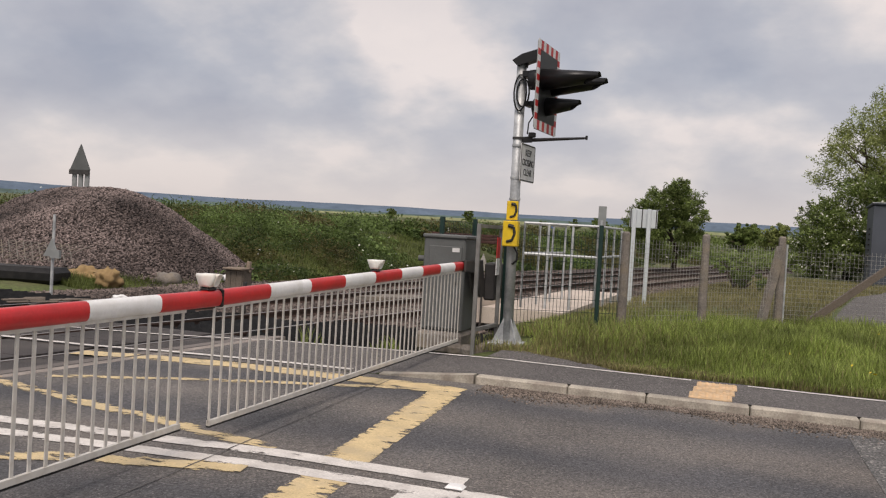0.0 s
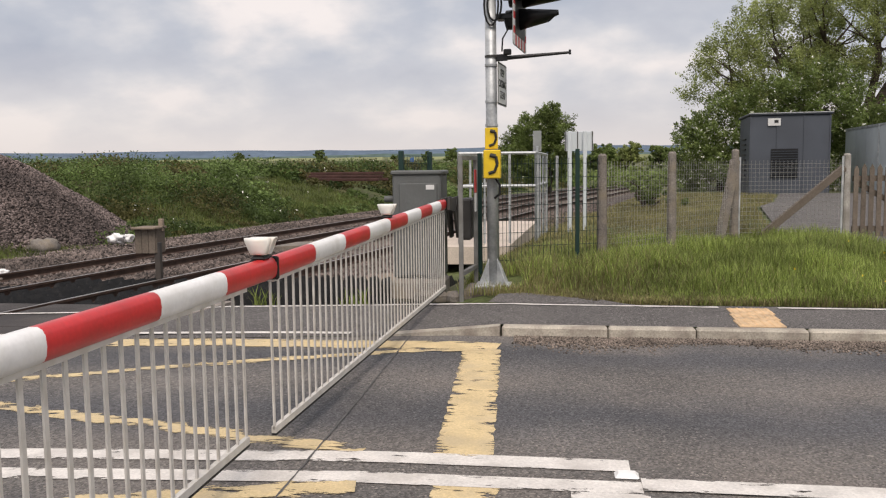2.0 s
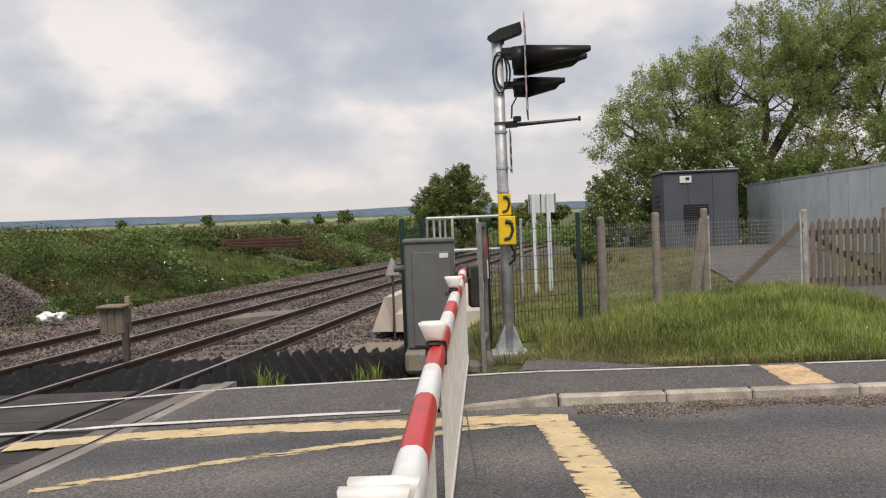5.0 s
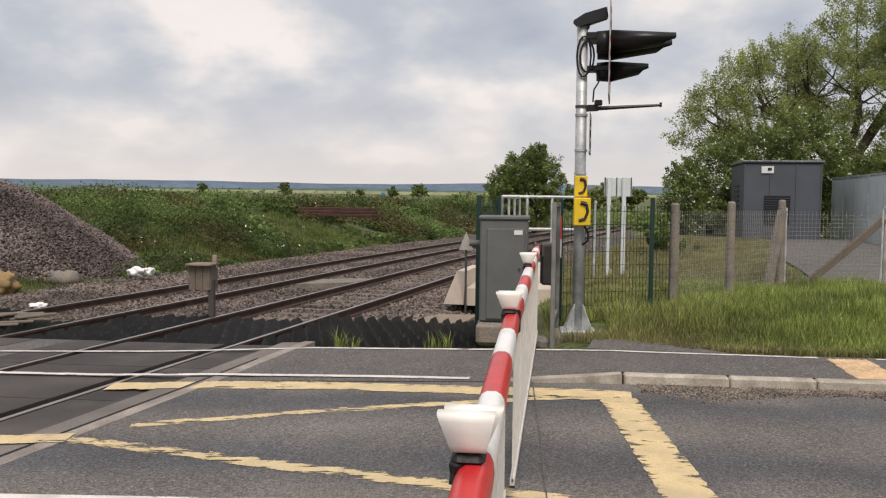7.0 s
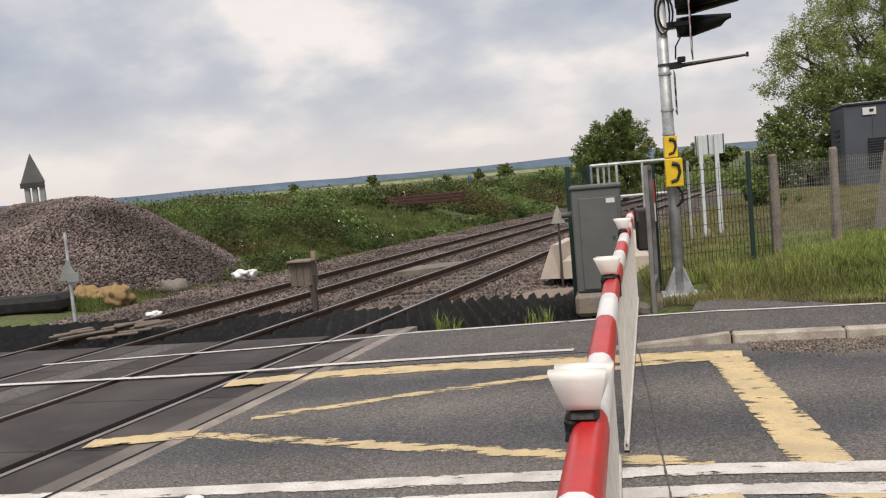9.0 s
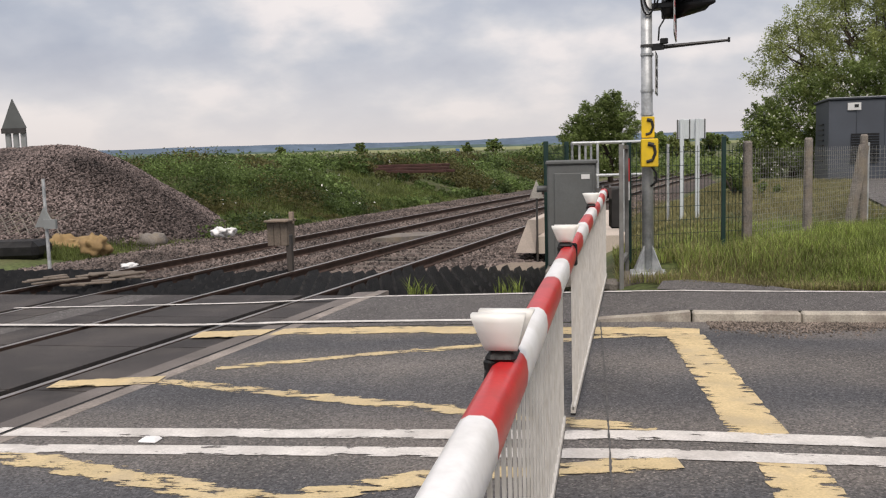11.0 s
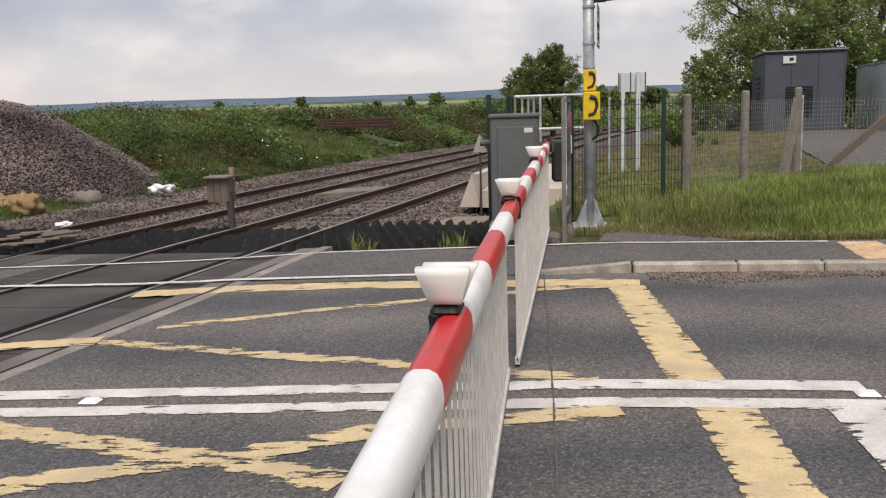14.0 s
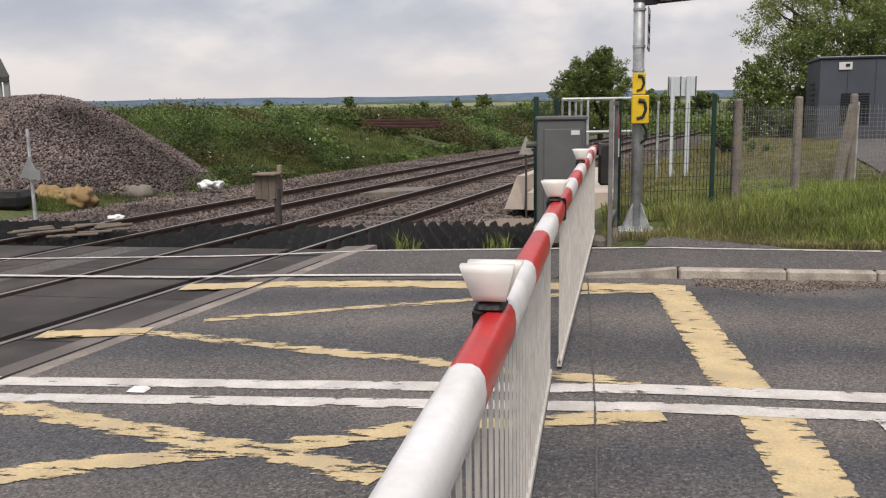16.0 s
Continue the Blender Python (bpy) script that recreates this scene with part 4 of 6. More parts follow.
g.tube((-1.12, 10.235, 0.95), (-1.12, 10.215, 0.95), 0.018, 0.018, 10)
part("lock", g, M_GREYD, cab)
g = Geo()
g.tube((-1.63, 10.5, 1.27), (-1.80, 10.5, 1.27), 0.045, 0.045, 12)
part("stub_pipe", g, M_GREYP, cab, "short grey pipe stub")
g = Geo()
g.soft_box((-1.33, 10.52, 0.08), (0.7, 0.72, 0.3), 0.05)
part("plinth", g, M_POSTC, barrier, "rough stained concrete plinth")
g = Geo()
g.tube((-1.05, 10.35, 1.2), (-0.80, 10.35, 1.2), 0.07, 0.07, 14)
g.prism([(-0.93, 9.7, 1.16), (-0.93, 9.7, 1.30), (-0.93, 10.55, 1.30), (-0.93, 10.75, 0.75), (-0.93, 10.5, 0.75), (-0.93, 10.2, 1.12)], (0.03, 0, 0))
g.prism([(-0.84, 9.7, 1.16), (-0.84, 9.7, 1.30), (-0.84, 10.55, 1.30), (-0.84, 10.75, 0.75), (-0.84, 10.5, 0.75), (-0.84, 10.2, 1.12)], (0.03, 0, 0))
part("pivot_arm", g, M_GREYD, barrier, "dark steel boom carrier")
g = Geo()
g.soft_box((-0.74, 10.95, 0.98), (0.17, 0.5, 0.56), 0.025)
part("counterweight", g, M_GREYD, barrier, "weathered dark counterweight")
g = Geo()
for i in range(3):
    g.soft_box((-1.2 + 0.2 * i, 10.05 - 0.03 * i, 0.02), (0.22, 0.24, 0.17), 0.05, rz=20 * i)
solo("rubble", g, M_POSTC, "broken concrete lumps at the foot of the barrier machine", "rubble", smooth=False)

# ---- the road signal ----
PX, PY = -0.335, 10.363
sig = thing("crossing_signal", (PX, PY, 0.05), "galvanised signal post with black hooded crossing lights, telephone and signs", "crossing signal")
g = Geo()
g.tube((PX, PY, 0.16), (PX - 0.02, PY, 4.15), 0.077, 0.07, 18)
post = part("post", g, M_GALV, sig, "streaked galvanised steel post", True)
for z in (3.07, 2.96, 2.5, 2.2, 1.6):
    g = Geo()
    g.tube((PX - 0.01, PY, z), (PX - 0.01, PY, z + 0.03), 0.083, 0.083, 18)
    part("strap", g, M_GREYD if z > 3 else M_GALV, post)
g = Geo()
g.soft_box((PX, PY, 0.14), (0.46, 0.46, 0.03), 0.006)
for a in range(4):
    d = Vector((math.cos(a * math.pi / 2 + 0.785), math.sin(a * math.pi / 2 + 0.785), 0))
    s = Vector((-d.y, d.x, 0)) * 0.006
    p0, p1, p2 = Vector((PX, PY, 0.15)) + d * 0.26, Vector((PX, PY, 0.15)) + d * 0.07, Vector((PX, PY, 0.5)) + d * 0.075
    g.prism([p0 - s, p1 - s, p2 - s], s * 2)
part("base_plate", g, M_GALV, sig, "flanged foot with gussets")
g = Geo()
g.soft_box((PX + 0.02, PY - 0.05, 0.04), (0.78, 0.72, 0.17), 0.03)
part("footing", g, M_POSTC, sig, "chipped concrete footing")
PHI = radians(6.0)
ux, uy = math.sin(PHI), math.cos(PHI)         # along the board
nx_, ny_ = math.cos(PHI), -math.sin(PHI)      # out of its face
BC = Vector((PX + 0.34, PY + 0.08, 3.80))


def onboard(a, b, c):
    """A point: a along the board, b up, c out of its face."""
    return BC + Vector((ux * a + nx_ * c, uy * a + ny_ * c, b))


g = Geo()
out = [(-0.46, -0.62), (0.46, -0.62), (0.5, -0.58), (0.5, 0.58), (0.46, 0.62), (-0.46, 0.62), (-0.5, 0.58), (-0.5, -0.58)]
g.prism([onboard(a, b, 0) for a, b in out], onboard(0, 0, 0.012) - onboard(0, 0, 0))
board = part("backboard", g, M_SIGNG, sig, "backboard with a chequered red and white border")
g = Geo()
g.prism([onboard(a * 0.78, b * 0.78, 0.013) for a, b in out], onboard(0, 0, 0.006) - onboard(0, 0, 0))
part("board_field", g, M_SIGB, board, "black field")
k = 0
for side in range(4):
    for i in range(9 if side % 2 == 0 else 11):
        m = 9 if side % 2 == 0 else 11
        t0, t1 = i / m, (i + 1) / m
        if side % 2 == 0:
            s = -1 if side == 0 else 1
            q = [(-0.5 + t0, s * 0.485), (-0.5 + t1, s * 0.485), (-0.5 + t1, s * 0.615), (-0.5 + t0, s * 0.615)]
        else:
            s = -1 if side == 1 else 1
            q = [(s * 0.395, -0.485 + 0.97 * t0), (s * 0.5, -0.485 + 0.97 * t0), (s * 0.5, -0.485 + 0.97 * t1), (s * 0.395, -0.485 + 0.97 * t1)]
        g = Geo()
        g.prism([onboard(a, b, 0.013) for a, b in q], onboard(0, 0, 0.004) - onboard(0, 0, 0))
        part("border_block", g, M_SIGNR if k % 2 else M_SIGNW, board)
        k += 1


def hood(a, b, length, r, name):
    """A lamp body with a long hood, open below towards the tip."""
    g = Geo()
    n = 16
    ring0, ring1 = [], []
    for i in range(n):
        t = 2 * math.pi * i / n
        ring0.append(onboard(a + r * math.cos(t), b + r * math.sin(t), 0.02))
        reach = length if math.sin(t) > 0 else length * (0.74 + 0.26 * (1 + math.sin(t)) * 0.5)
        rr = r * 0.72
        ring1.append(onboard(a + rr * math.cos(t), b + 0.35 * r + rr * 0.75 * math.sin(t) - 0.05 * length, reach))
    g.add(ring0 + ring1, [(i, (i + 1) % n, n + (i + 1) % n, n + i) for i in range(n)])
    ob = part("hood", g, M_SIGB, sig, "long black sun hood", True)
    md = ob.modifiers.new("wall", "SOLIDIFY")
    md.thickness = 0.006
    g = Geo()
    g.tube(onboard(a, b, 0.02), onboard(a, b, 0.07), r * 0.86, r * 0.8, 16)
    part("lens", g, M_LENSA if name == "amber" else M_LENS, sig, "unlit " + name + " lens")
    g = Geo()
    g.tube(onboard(a, b, -0.16), onboard(a, b, 0.02), r * 0.9, r * 0.98, 16)
    part("lamp_body", g, M_SIGB, sig, "black lamp housing", True)


hood(-0.24, 0.09, 0.82, 0.155, "red")
hood(0.24, 0.09, 0.80, 0.155, "red")
hood(0.0, -0.25, 0.50, 0.135, "amber")
g = Geo()
g.soft_box((PX + 0.2, PY + 0.05, 3.98), (0.3, 0.4, 0.09), 0.01, rz=-9)
part("bracket", g, M_SIGB, sig, "black mounting bracket")
g = Geo()
g.soft_box((PX + 0.2, PY + 0.05, 3.58), (0.3, 0.2, 0.07), 0.01, rz=-9)
part("bracket", g, M_SIGB, sig, "black mounting bracket")
for r, dx in ((0.26, 0.06), (0.2, 0.1)):
    g = Geo()
    g.path([(PX - 0.06 + dx + 0.09 * math.cos(t), PY - 0.09, 3.72 + r * math.sin(t)) for t in np.linspace(0, 2 * math.pi, 15)], 0.013, 6)
    part("cable", g, M_SIGB, sig, "looped black cable")
g = Geo()
g.path([(PX + 0.16, PY - 0.05, 3.55), (PX + 0.2, PY - 0.05, 3.4), (PX + 0.14, PY - 0.05, 3.3), (PX + 0.13, PY - 0.05, 3.14)], 0.011, 6)
part("cable", g, M_SIGB, sig)
# audible warning and camera housing on top
q = Vector((PX + 0.1, PY - 0.02, 4.2))
g = Geo()
g.prism([q + Vector((-0.24, -0.09, -0.02)), q + Vector((-0.16, -0.09, -0.1)), q + Vector((0.2, -0.09, 0.02)), q + Vector((0.18, -0.09, 0.15)), q + Vector((-0.1, -0.09, 0.07))], (0, 0.18, 0))
top = part("sensor_head", g, M_SIGB, sig, "tilted black sensor housing")
g = Geo()
g.tube((PX + 0.03, PY, 4.1), (PX + 0.06, PY, 4.2), 0.04, 0.03, 10)
part("swivel", g, M_GREYD, top)
# arm
g = Geo()
TIP = Vector((0.649, 10.249, 3.093))
A0 = Vector((PX - 0.08, PY - 0.02, 3.06))
g.prism([A0 + Vector((0, 0, -0.045)), A0 + Vector((0, 0.03, -0.045)), A0 + Vector((0, 0.03, 0.04)), A0 + Vector((0, 0, 0.04))], Vector((0.28, -0.03, 0.01)))
g.tube(A0 + Vector((0.25, 0, 0)), TIP, 0.028, 0.016, 8)
g.soft_box((TIP.x, TIP.y, TIP.z + 0.005), (0.03, 0.03, 0.06), 0.005)
g.soft_box((PX + 0.2, PY - 0.05, 3.13), (0.1, 0.07, 0.07), 0.01)
part("arm", g, M_SIGB, sig, "thin black side arm")
# the written sign
SC = Vector((PX + 0.11, PY + 0.14, 2.74))


def onsign(a, b, c):
    return SC + Vector((ux * a + nx_ * c, uy * a + ny_ * c, b))


g = Geo()
g.prism([onsign(a * 0.31, b * 0.27, 0) for a, b in ((-1, -0.9), (-0.9, -1), (0.9, -1), (1, -0.9), (1, 0.9), (0.9, 1), (-0.9, 1), (-1, 0.9))], onsign(0, 0, 0.008) - onsign(0, 0, 0))
plate = part("sign_plate", g, M_SIGNW, sig, "white sign plate with a black rim, lettered KEEP CROSSING CLEAR")
g = Geo()
for a0, b0, a1, b1 in ((-0.3, -0.262, 0.3, -0.247), (-0.3, 0.247, 0.3, 0.262), (-0.302, -0.25, -0.288, 0.25), (0.288, -0.25, 0.302, 0.25)):
    g.prism([onsign(a, b, 0.0085) for a, b in ((a0, b0), (a1, b0), (a1, b1), (a0, b1))], onsign(0, 0, 0.003) - onsign(0, 0, 0))
part("rim", g, M_INK, plate, "black rim")
turn = Matrix(((ux, 0, nx_, 0), (uy, 0, ny_, 0), (0, 1, 0, 0), (0, 0, 0, 1)))
for word, b in (("KEEP", 0.1), ("CROSSING", -0.04), ("CLEAR", -0.18)):
    tx = bpy.data.curves.new("text", "FONT")
    tx.body, tx.size, tx.align_x, tx.extrude = word, 0.135, "CENTER", 0.001
    tob = new("text", tx)
    me = bpy.data.meshes.new_from_object(tob.evaluated_get(bpy.context.evaluated_depsgraph_get()))
    bpy.data.objects.remove(tob)
    me.materials.clear()
    me.materials.append(M_INK)
    me.transform(Matrix.Translation(onsign(0, b, 0.011)) @ turn @ Matrix.Diagonal((0.78 if word == "CROSSING" else 0.9, 1, 1, 1)))
    ob = new("lettering", me)
    ob.parent = plate
# telephone
g = Geo()
g.soft_box((PX - 0.005, PY - 0.115, 2.045), (0.165, 0.02, 0.27), 0.006)
ph = part("telephone_sign", g, M_YEL, sig, "yellow sign with a black handset")


def handset(cx, cy, cz, s):
    g = Geo()
    pts = [(cx - 0.02 * s, cy, cz + 0.1 * s), (cx + 0.045 * s, cy, cz + 0.085 * s), (cx + 0.06 * s, cy, cz), (cx + 0.03 * s, cy, cz - 0.08 * s), (cx - 0.035 * s, cy, cz - 0.1 * s)]
    rad = [0.03, 0.022, 0.02, 0.022, 0.03]
    for p, q2, r in zip(pts, pts[1:], rad):
        g.tube(p, q2, r * s * 0.8, r * s * 0.8, 8)
    return g


part("handset", handset(PX, PY - 0.126, 2.045, 0.95), M_INK, ph, "black telephone handset symbol")
g = Geo()
g.soft_box((PX + 0.01, PY - 0.18, 1.715), (0.215, 0.15, 0.36), 0.012)
ph = part("telephone_box", g, M_YEL, sig, "yellow telephone enclosure")
part("handset", handset(PX + 0.01, PY - 0.256, 1.715, 1.15), M_INK, ph, "black telephone handset symbol")
g = Geo()
g.path([(PX + 0.04, PY - 0.11, 1.54), (PX + 0.1, PY - 0.11, 1.45), (PX + 0.1, PY - 0.11, 1.34), (PX + 0.03, PY - 0.09, 1.28)], 0.016, 6)
part("cable", g, M_SIGB, sig)

# ---- fences ----
def wires(a, b, z0, z1, dx, dz, r, drop=0.0):
    """A net of wires between two points on plan."""
    g = Geo()
    a, b = Vector((*a, 0)), Vector((*b, 0))
    ln = (b - a).length
    for i in range(int(ln / dx) + 1):
        p = a.lerp(b, min(i * dx / ln, 1))
        g.tube(p + Vector((0, 0, z0)), p + Vector((0, 0, z1)), r, r, 3, False)
    z = z0
    while z <= z1 + 1e-6:
        g.tube(a + Vector((0, 0, z)), b + Vector((0, 0, z)), r, r, 3, False)
        z += dz
    return g


mf = thing("mesh_fence", (0.3, 11.2, 0.2), "dark green welded mesh fence panel beside the signal", "fence", "fences")
for x, y, z1 in ((-0.56, 10.9, 1.82), (0.763, 11.49, 1.87)):
    g = Geo()
    g.soft_box((x, y, z1 / 2 + 0.05), (0.06, 0.06, z1 - 0.1 + 0.1), 0.006)
    part("post", g, M_GREEN, mf)
part("mesh", wires((-0.56, 10.9), (1.12, 11.66), 0.2, 1.80, 0.055, 0.19, 0.0042), M_GREEN, mf, "green vertical wires")
mf = thing("mesh_fence", (-1.6, 11.8, -0.2), "dark green welded mesh fence panel behind the barrier cabinet", "fence", "fences")
for x, y in ((-1.72, 11.28), (-1.47, 12.28)):
    g = Geo()
    g.soft_box((x, y, 0.85), (0.07, 0.07, 2.15), 0.006)
    part("post", g, M_GREEN, mf)
part("mesh", wires((-1.72, 11.28), (-1.47, 12.28), 0.1, 1.86, 0.055, 0.11, 0.0042), M_GREEN, mf, "green vertical wires")

wf = thing("wire_fence", (3, 14, 0.2), "old concrete posts strung with rusty square wire netting", "fence", "fences")
cposts = [(1.116, 11.694, 1.85), (2.261, 13.16, 1.89), (3.534, 14.817, 1.94), (5.55, 15.35, 1.85)]
for i, (x, y, z1) in enumerate(cposts):
    g = Geo()
    g.soft_box((x, y, z1 / 2), (0.14, 0.13, z1), 0.03, rz=20, taper=0.8)
    part("post", g, M_POSTC if i < 3 else M_CONC, wf, "leaning weathered concrete post")
for (x0, y0, _), (x1, y1, _) in zip(cposts, cposts[1:]):
    part("netting", wires((x0, y0), (x1, y1), 0.25, 1.74, 0.075, 0.075, 0.0028), M_WIRE, wf, "fine square wire netting")
def beam(p, q, w, h):
    """A squared timber from p to q."""
    p, q = Vector(p), Vector(q)
    d = (q - p).normalized()
    s = d.cross(Vector((0, 0, 1))).normalized() * w / 2
    u = s.cross(d).normalized() * h / 2
    return Geo().prism([p - s - u, p + s - u, p + s + u, p - s + u], q - p)


part("strut", beam((3.2, 14.5, 0.15), (3.52, 14.75, 1.75), 0.12, 0.12), M_POSTC, wf, "slanting concrete strut")
part("strut", beam((3.9, 14.95, 0.3), (5.5, 15.33, 1.6), 0.08, 0.12), M_WOODD, wf, "slanting timber brace")
for x, y in ((3.62, 14.85), (5.46, 15.28)):
    g = Geo()
    g.tube((x, y, 0.2), (x, y, 1.8), 0.02, 0.02, 8)
    part("tube_post", g, M_GALV, wf)

gate = thing("picket_gate", (6.4, 15.45, 0.2), "weathered brown picket gate between two stout posts", "gate")
for x, y, z1, m in ((7.2, 15.5, 1.85, M_CONC),):
    g = Geo()
    g.soft_box((x, y, z1 / 2), (0.2, 0.18, z1), 0.025, taper=0.92)
    part("gate_post", g, m, gate, "pale weathered post")
for i in range(11):
    x = 5.72 + i * 0.134
    g = Geo()
    y = 15.36 + (x - 5.7) * 0.07
    h = 1.66 + random.uniform(-0.03, 0.02)
    g.prism([(x - 0.04, y, 0.28), (x + 0.04, y, 0.28), (x + 0.04, y, h - 0.08), (x, y, h), (x - 0.04, y, h - 0.08)], (0, 0.022, 0))
    part("picket", g, M_WOODD, gate)
part("rail", beam((5.68, 15.42, 0.5), (7.12, 15.52, 0.5), 0.04, 0.1), M_WOODD, gate)
part("rail", beam((5.68, 15.42, 1.4), (7.12, 15.52, 1.4), 0.04, 0.1), M_WOODD, gate)
part("brace", beam((5.72, 15.44, 1.35), (7.1, 15.54, 0.52), 0.035, 0.09), M_WOODD, gate)

# galvanised frame by the barrier
fr = thing("galvanised_frame", (-0.66, 10.2, 0), "galvanised steel screen frame with a small red and white notice", "frame")
for p, q in (((-0.69, 9.82), (0, 1.82)), ((-0.60, 10.72), (0, 1.82))):
    g = Geo()
    g.soft_box((p[0], p[1], 0.88), (0.055, 0.05, 1.9), 0.006)
    part("post", g, M_GALVD, fr)
for z in (1.8, 0.35):
    part("rail", beam((-0.69, 9.82, z), (-0.60, 10.72, z), 0.05, 0.05), M_GALVD, fr)
g = Geo()
g.box((-0.575, 10.5, 1.5), (0.012, 0.17, 0.3))
nt = part("notice", g, M_SIGNR, fr, "red panel of the notice")
g = Geo()
g.box((-0.575, 10.5, 1.22), (0.012, 0.17, 0.24))
part("notice", g, M_SIGNW, fr, "white panel of the notice")

# ---- beyond the barrier: slab, handrails, signs ----
g = Geo()
g.prism([(-2.2, 15.6, -0.2), (-0.5, 15.7, -0.2), (-0.2, 23.5, -0.2), (-1.7, 23.5, -0.2)], (0, 0, 0.34))
solo("walkway_slab", g, M_CONCL, "pale new concrete walkway slab beside the track", "slab", kind="structure")
g = Geo()
g.prism([(-2.66, 15.8, -0.2), (-2.25, 15.7, -0.2), (-2.22, 15.7, 0.46), (-2.4, 15.8, 0.46)], (0.2, 1.8, 0))
solo("ramp_wall", g, M_CONCL, "pale concrete cheek wall of the walkway", "wall", kind="structure")
hr = thing("handrail", (-0.8, 17.5, 0.12), "galvanised tubular handrail around the walkway", "handrail")
cs = [(-1.53, 16.3), (0.0, 16.6), (0.15, 19.6), (-1.2, 19.4)]
segs = [(0, 1), (1, 2), (3, 0)]
for a, b in segs:
    for z in (1.96, 1.3):
        g = Geo()
        g.tube((*cs[a], z), (*cs[b], z), 0.03, 0.03, 8)
        part("rail", g, M_GALV, hr)
    for t in (0.0, 0.33, 0.66, 1.0):
        p = Vector(cs[a]).lerp(Vector(cs[b]), t)
        g = Geo()
        g.tube((p.x, p.y, 0.1), (p.x, p.y, 1.96), 0.026, 0.026, 8)
        part("upright", g, M_GALV, hr)
g = Geo()
g.tube((0.02, 16.85, 0.1), (0.02, 16.85, 2.1), 0.03, 0.03, 8)
mk = thing("marker_post", (0.02, 16.85, 0.1), "slim galvanised post with a narrow grey plate seen from behind", "sign")
part("post", g, M_GALV, mk)
g = Geo()
g.box((0.02, 16.9, 2.2), (0.17, 0.02, 0.42))
part("plate", g, M_SIGNG, mk)

sg = thing("track_sign", (0.85, 17.1, 0.3), "two-legged trackside sign seen from behind, pale grey", "sign")
for x in (0.68, 0.99):
    g = Geo()
    g.soft_box((x, 17.1, 1.3), (0.085, 0.06, 2.2), 0.01)
    part("leg", g, M_CONT, sg, "pale grey steel leg")
g = Geo()
g.soft_box((0.87, 17.16, 2.19), (0.58, 0.02, 0.4), 0.006)
board = part("board", g, M_CONT, sg, "bare grey back of the plate")
for x in (0.6, 0.84, 1.14):
    g = Geo()
    g.box((x, 17.145, 2.19), (0.02, 0.02, 0.4))
    part("stiffener", g, M_GREYD, board)
g = Geo()
g.tube((0.42, 17.3, 0.2), (0.42, 17.3, 1.9), 0.03, 0.03, 8)
mk = thing("steel_post", (0.42, 17.3, 0.2), "slim galvanised steel post beside the sign", "post")
part("post", g, M_GALV, mk)

# ---- equipment building, container ----
shed = thing("equipment_building", (9.9, 37.6, 0.1), "slate-grey lineside equipment building with a dark louvred vent", "equipment building")
g = Geo()
g.soft_box((9.9, 38.0, 1.85), (3.15, 3.4, 3.7), 0.05)
body = part("body", g, M_SHED, shed)
g = Geo()
g.soft_box((9.9, 38.0, 3.74), (3.3, 3.55, 0.1), 0.03)
part("roof", g, M_SHED, shed, "flat grey roof with a pale edge")
g = Geo()
g.box((9.9, 36.22, 3.78), (3.3, 0.03, 0.03))
part("roof_edge", g, M_GALV, shed)
for x in (8.35, 9.4, 10.45, 11.45):
    g = Geo()
    g.box((x, 36.285, 1.9), (0.05, 0.035, 3.5))
    part("cladding_joint", g, M_SHED, shed)
g = Geo()
g.box((9.27, 36.26, 3.41), (0.5, 0.03, 0.3))
nt = part("notice", g, M_SIGNW, shed, "small white notice")
g = Geo()
g.box((9.35, 36.24, 3.43), (0.16, 0.02, 0.12))
part("symbol", g, M_INK, nt)
vent = Geo()
vent.box((9.7, 36.27, 1.7), (1.05, 0.03, 1.2))
vt = part("vent", vent, M_SIGB, shed, "black louvred vent")
for i in range(11):
    g = Geo()
    g.box((9.7, 36.245, 1.15 + 0.105 * i), (1.05, 0.05, 0.02))
    part("louvre", g, M_SHED, vt)
for i in range(8):
    g = Geo()
    g.box((8.29, 38.0, 1.2 + 0.22 * i), (0.05, 1.2, 0.05))
    part("side_slat", g, M_GREYD, shed)

shed.rotation_euler = (0, 0, radians(-4.5))

cont = thing("storage_container", (12.4, 27, 0.0), "long pale grey steel container with upright panel seams", "container")
p0, p1 = Vector((13.3, 40.5, 0)), Vector((11.6, 13.0, 0))
d = p1 - p0
nrm = Vector((-d.y, d.x, 0)).normalized()
if nrm.x < 0:
    nrm = -nrm
g = Geo()
g.prism([p0 + Vector((0, 0, -0.1)), p1 + Vector((0, 0, -0.1)), p1 + nrm * 2.4 + Vector((0, 0, -0.1)), p0 + nrm * 2.4 + Vector((0, 0, -0.1))], (0, 0, 3.3))
part("body", g, M_CONT, cont)
k = 16
for i in range(k):
    a, b = p0.lerp(p1, (i + 0.012) / k), p0.lerp(p1, (i + 0.988) / k)
    g = Geo()
    g.prism([a + Vector((0, 0, 0.1)), b + Vector((0, 0, 0.1)), b - nrm * 0.03 + Vector((0, 0, 0.1)), a - nrm * 0.03 + Vector((0, 0, 0.1))], (0, 0, 3.0))
    part("panel", g, M_CONT, cont)
for i in (3, 6, 9, 12):
    a = p0.lerp(p1, i / k) - nrm * 0.04
    part("seam_post", Geo().tube((a.x, a.y, 0.1), (a.x, a.y, 3.2), 0.04, 0.035, 8), M_GALV, cont)
g = Geo()
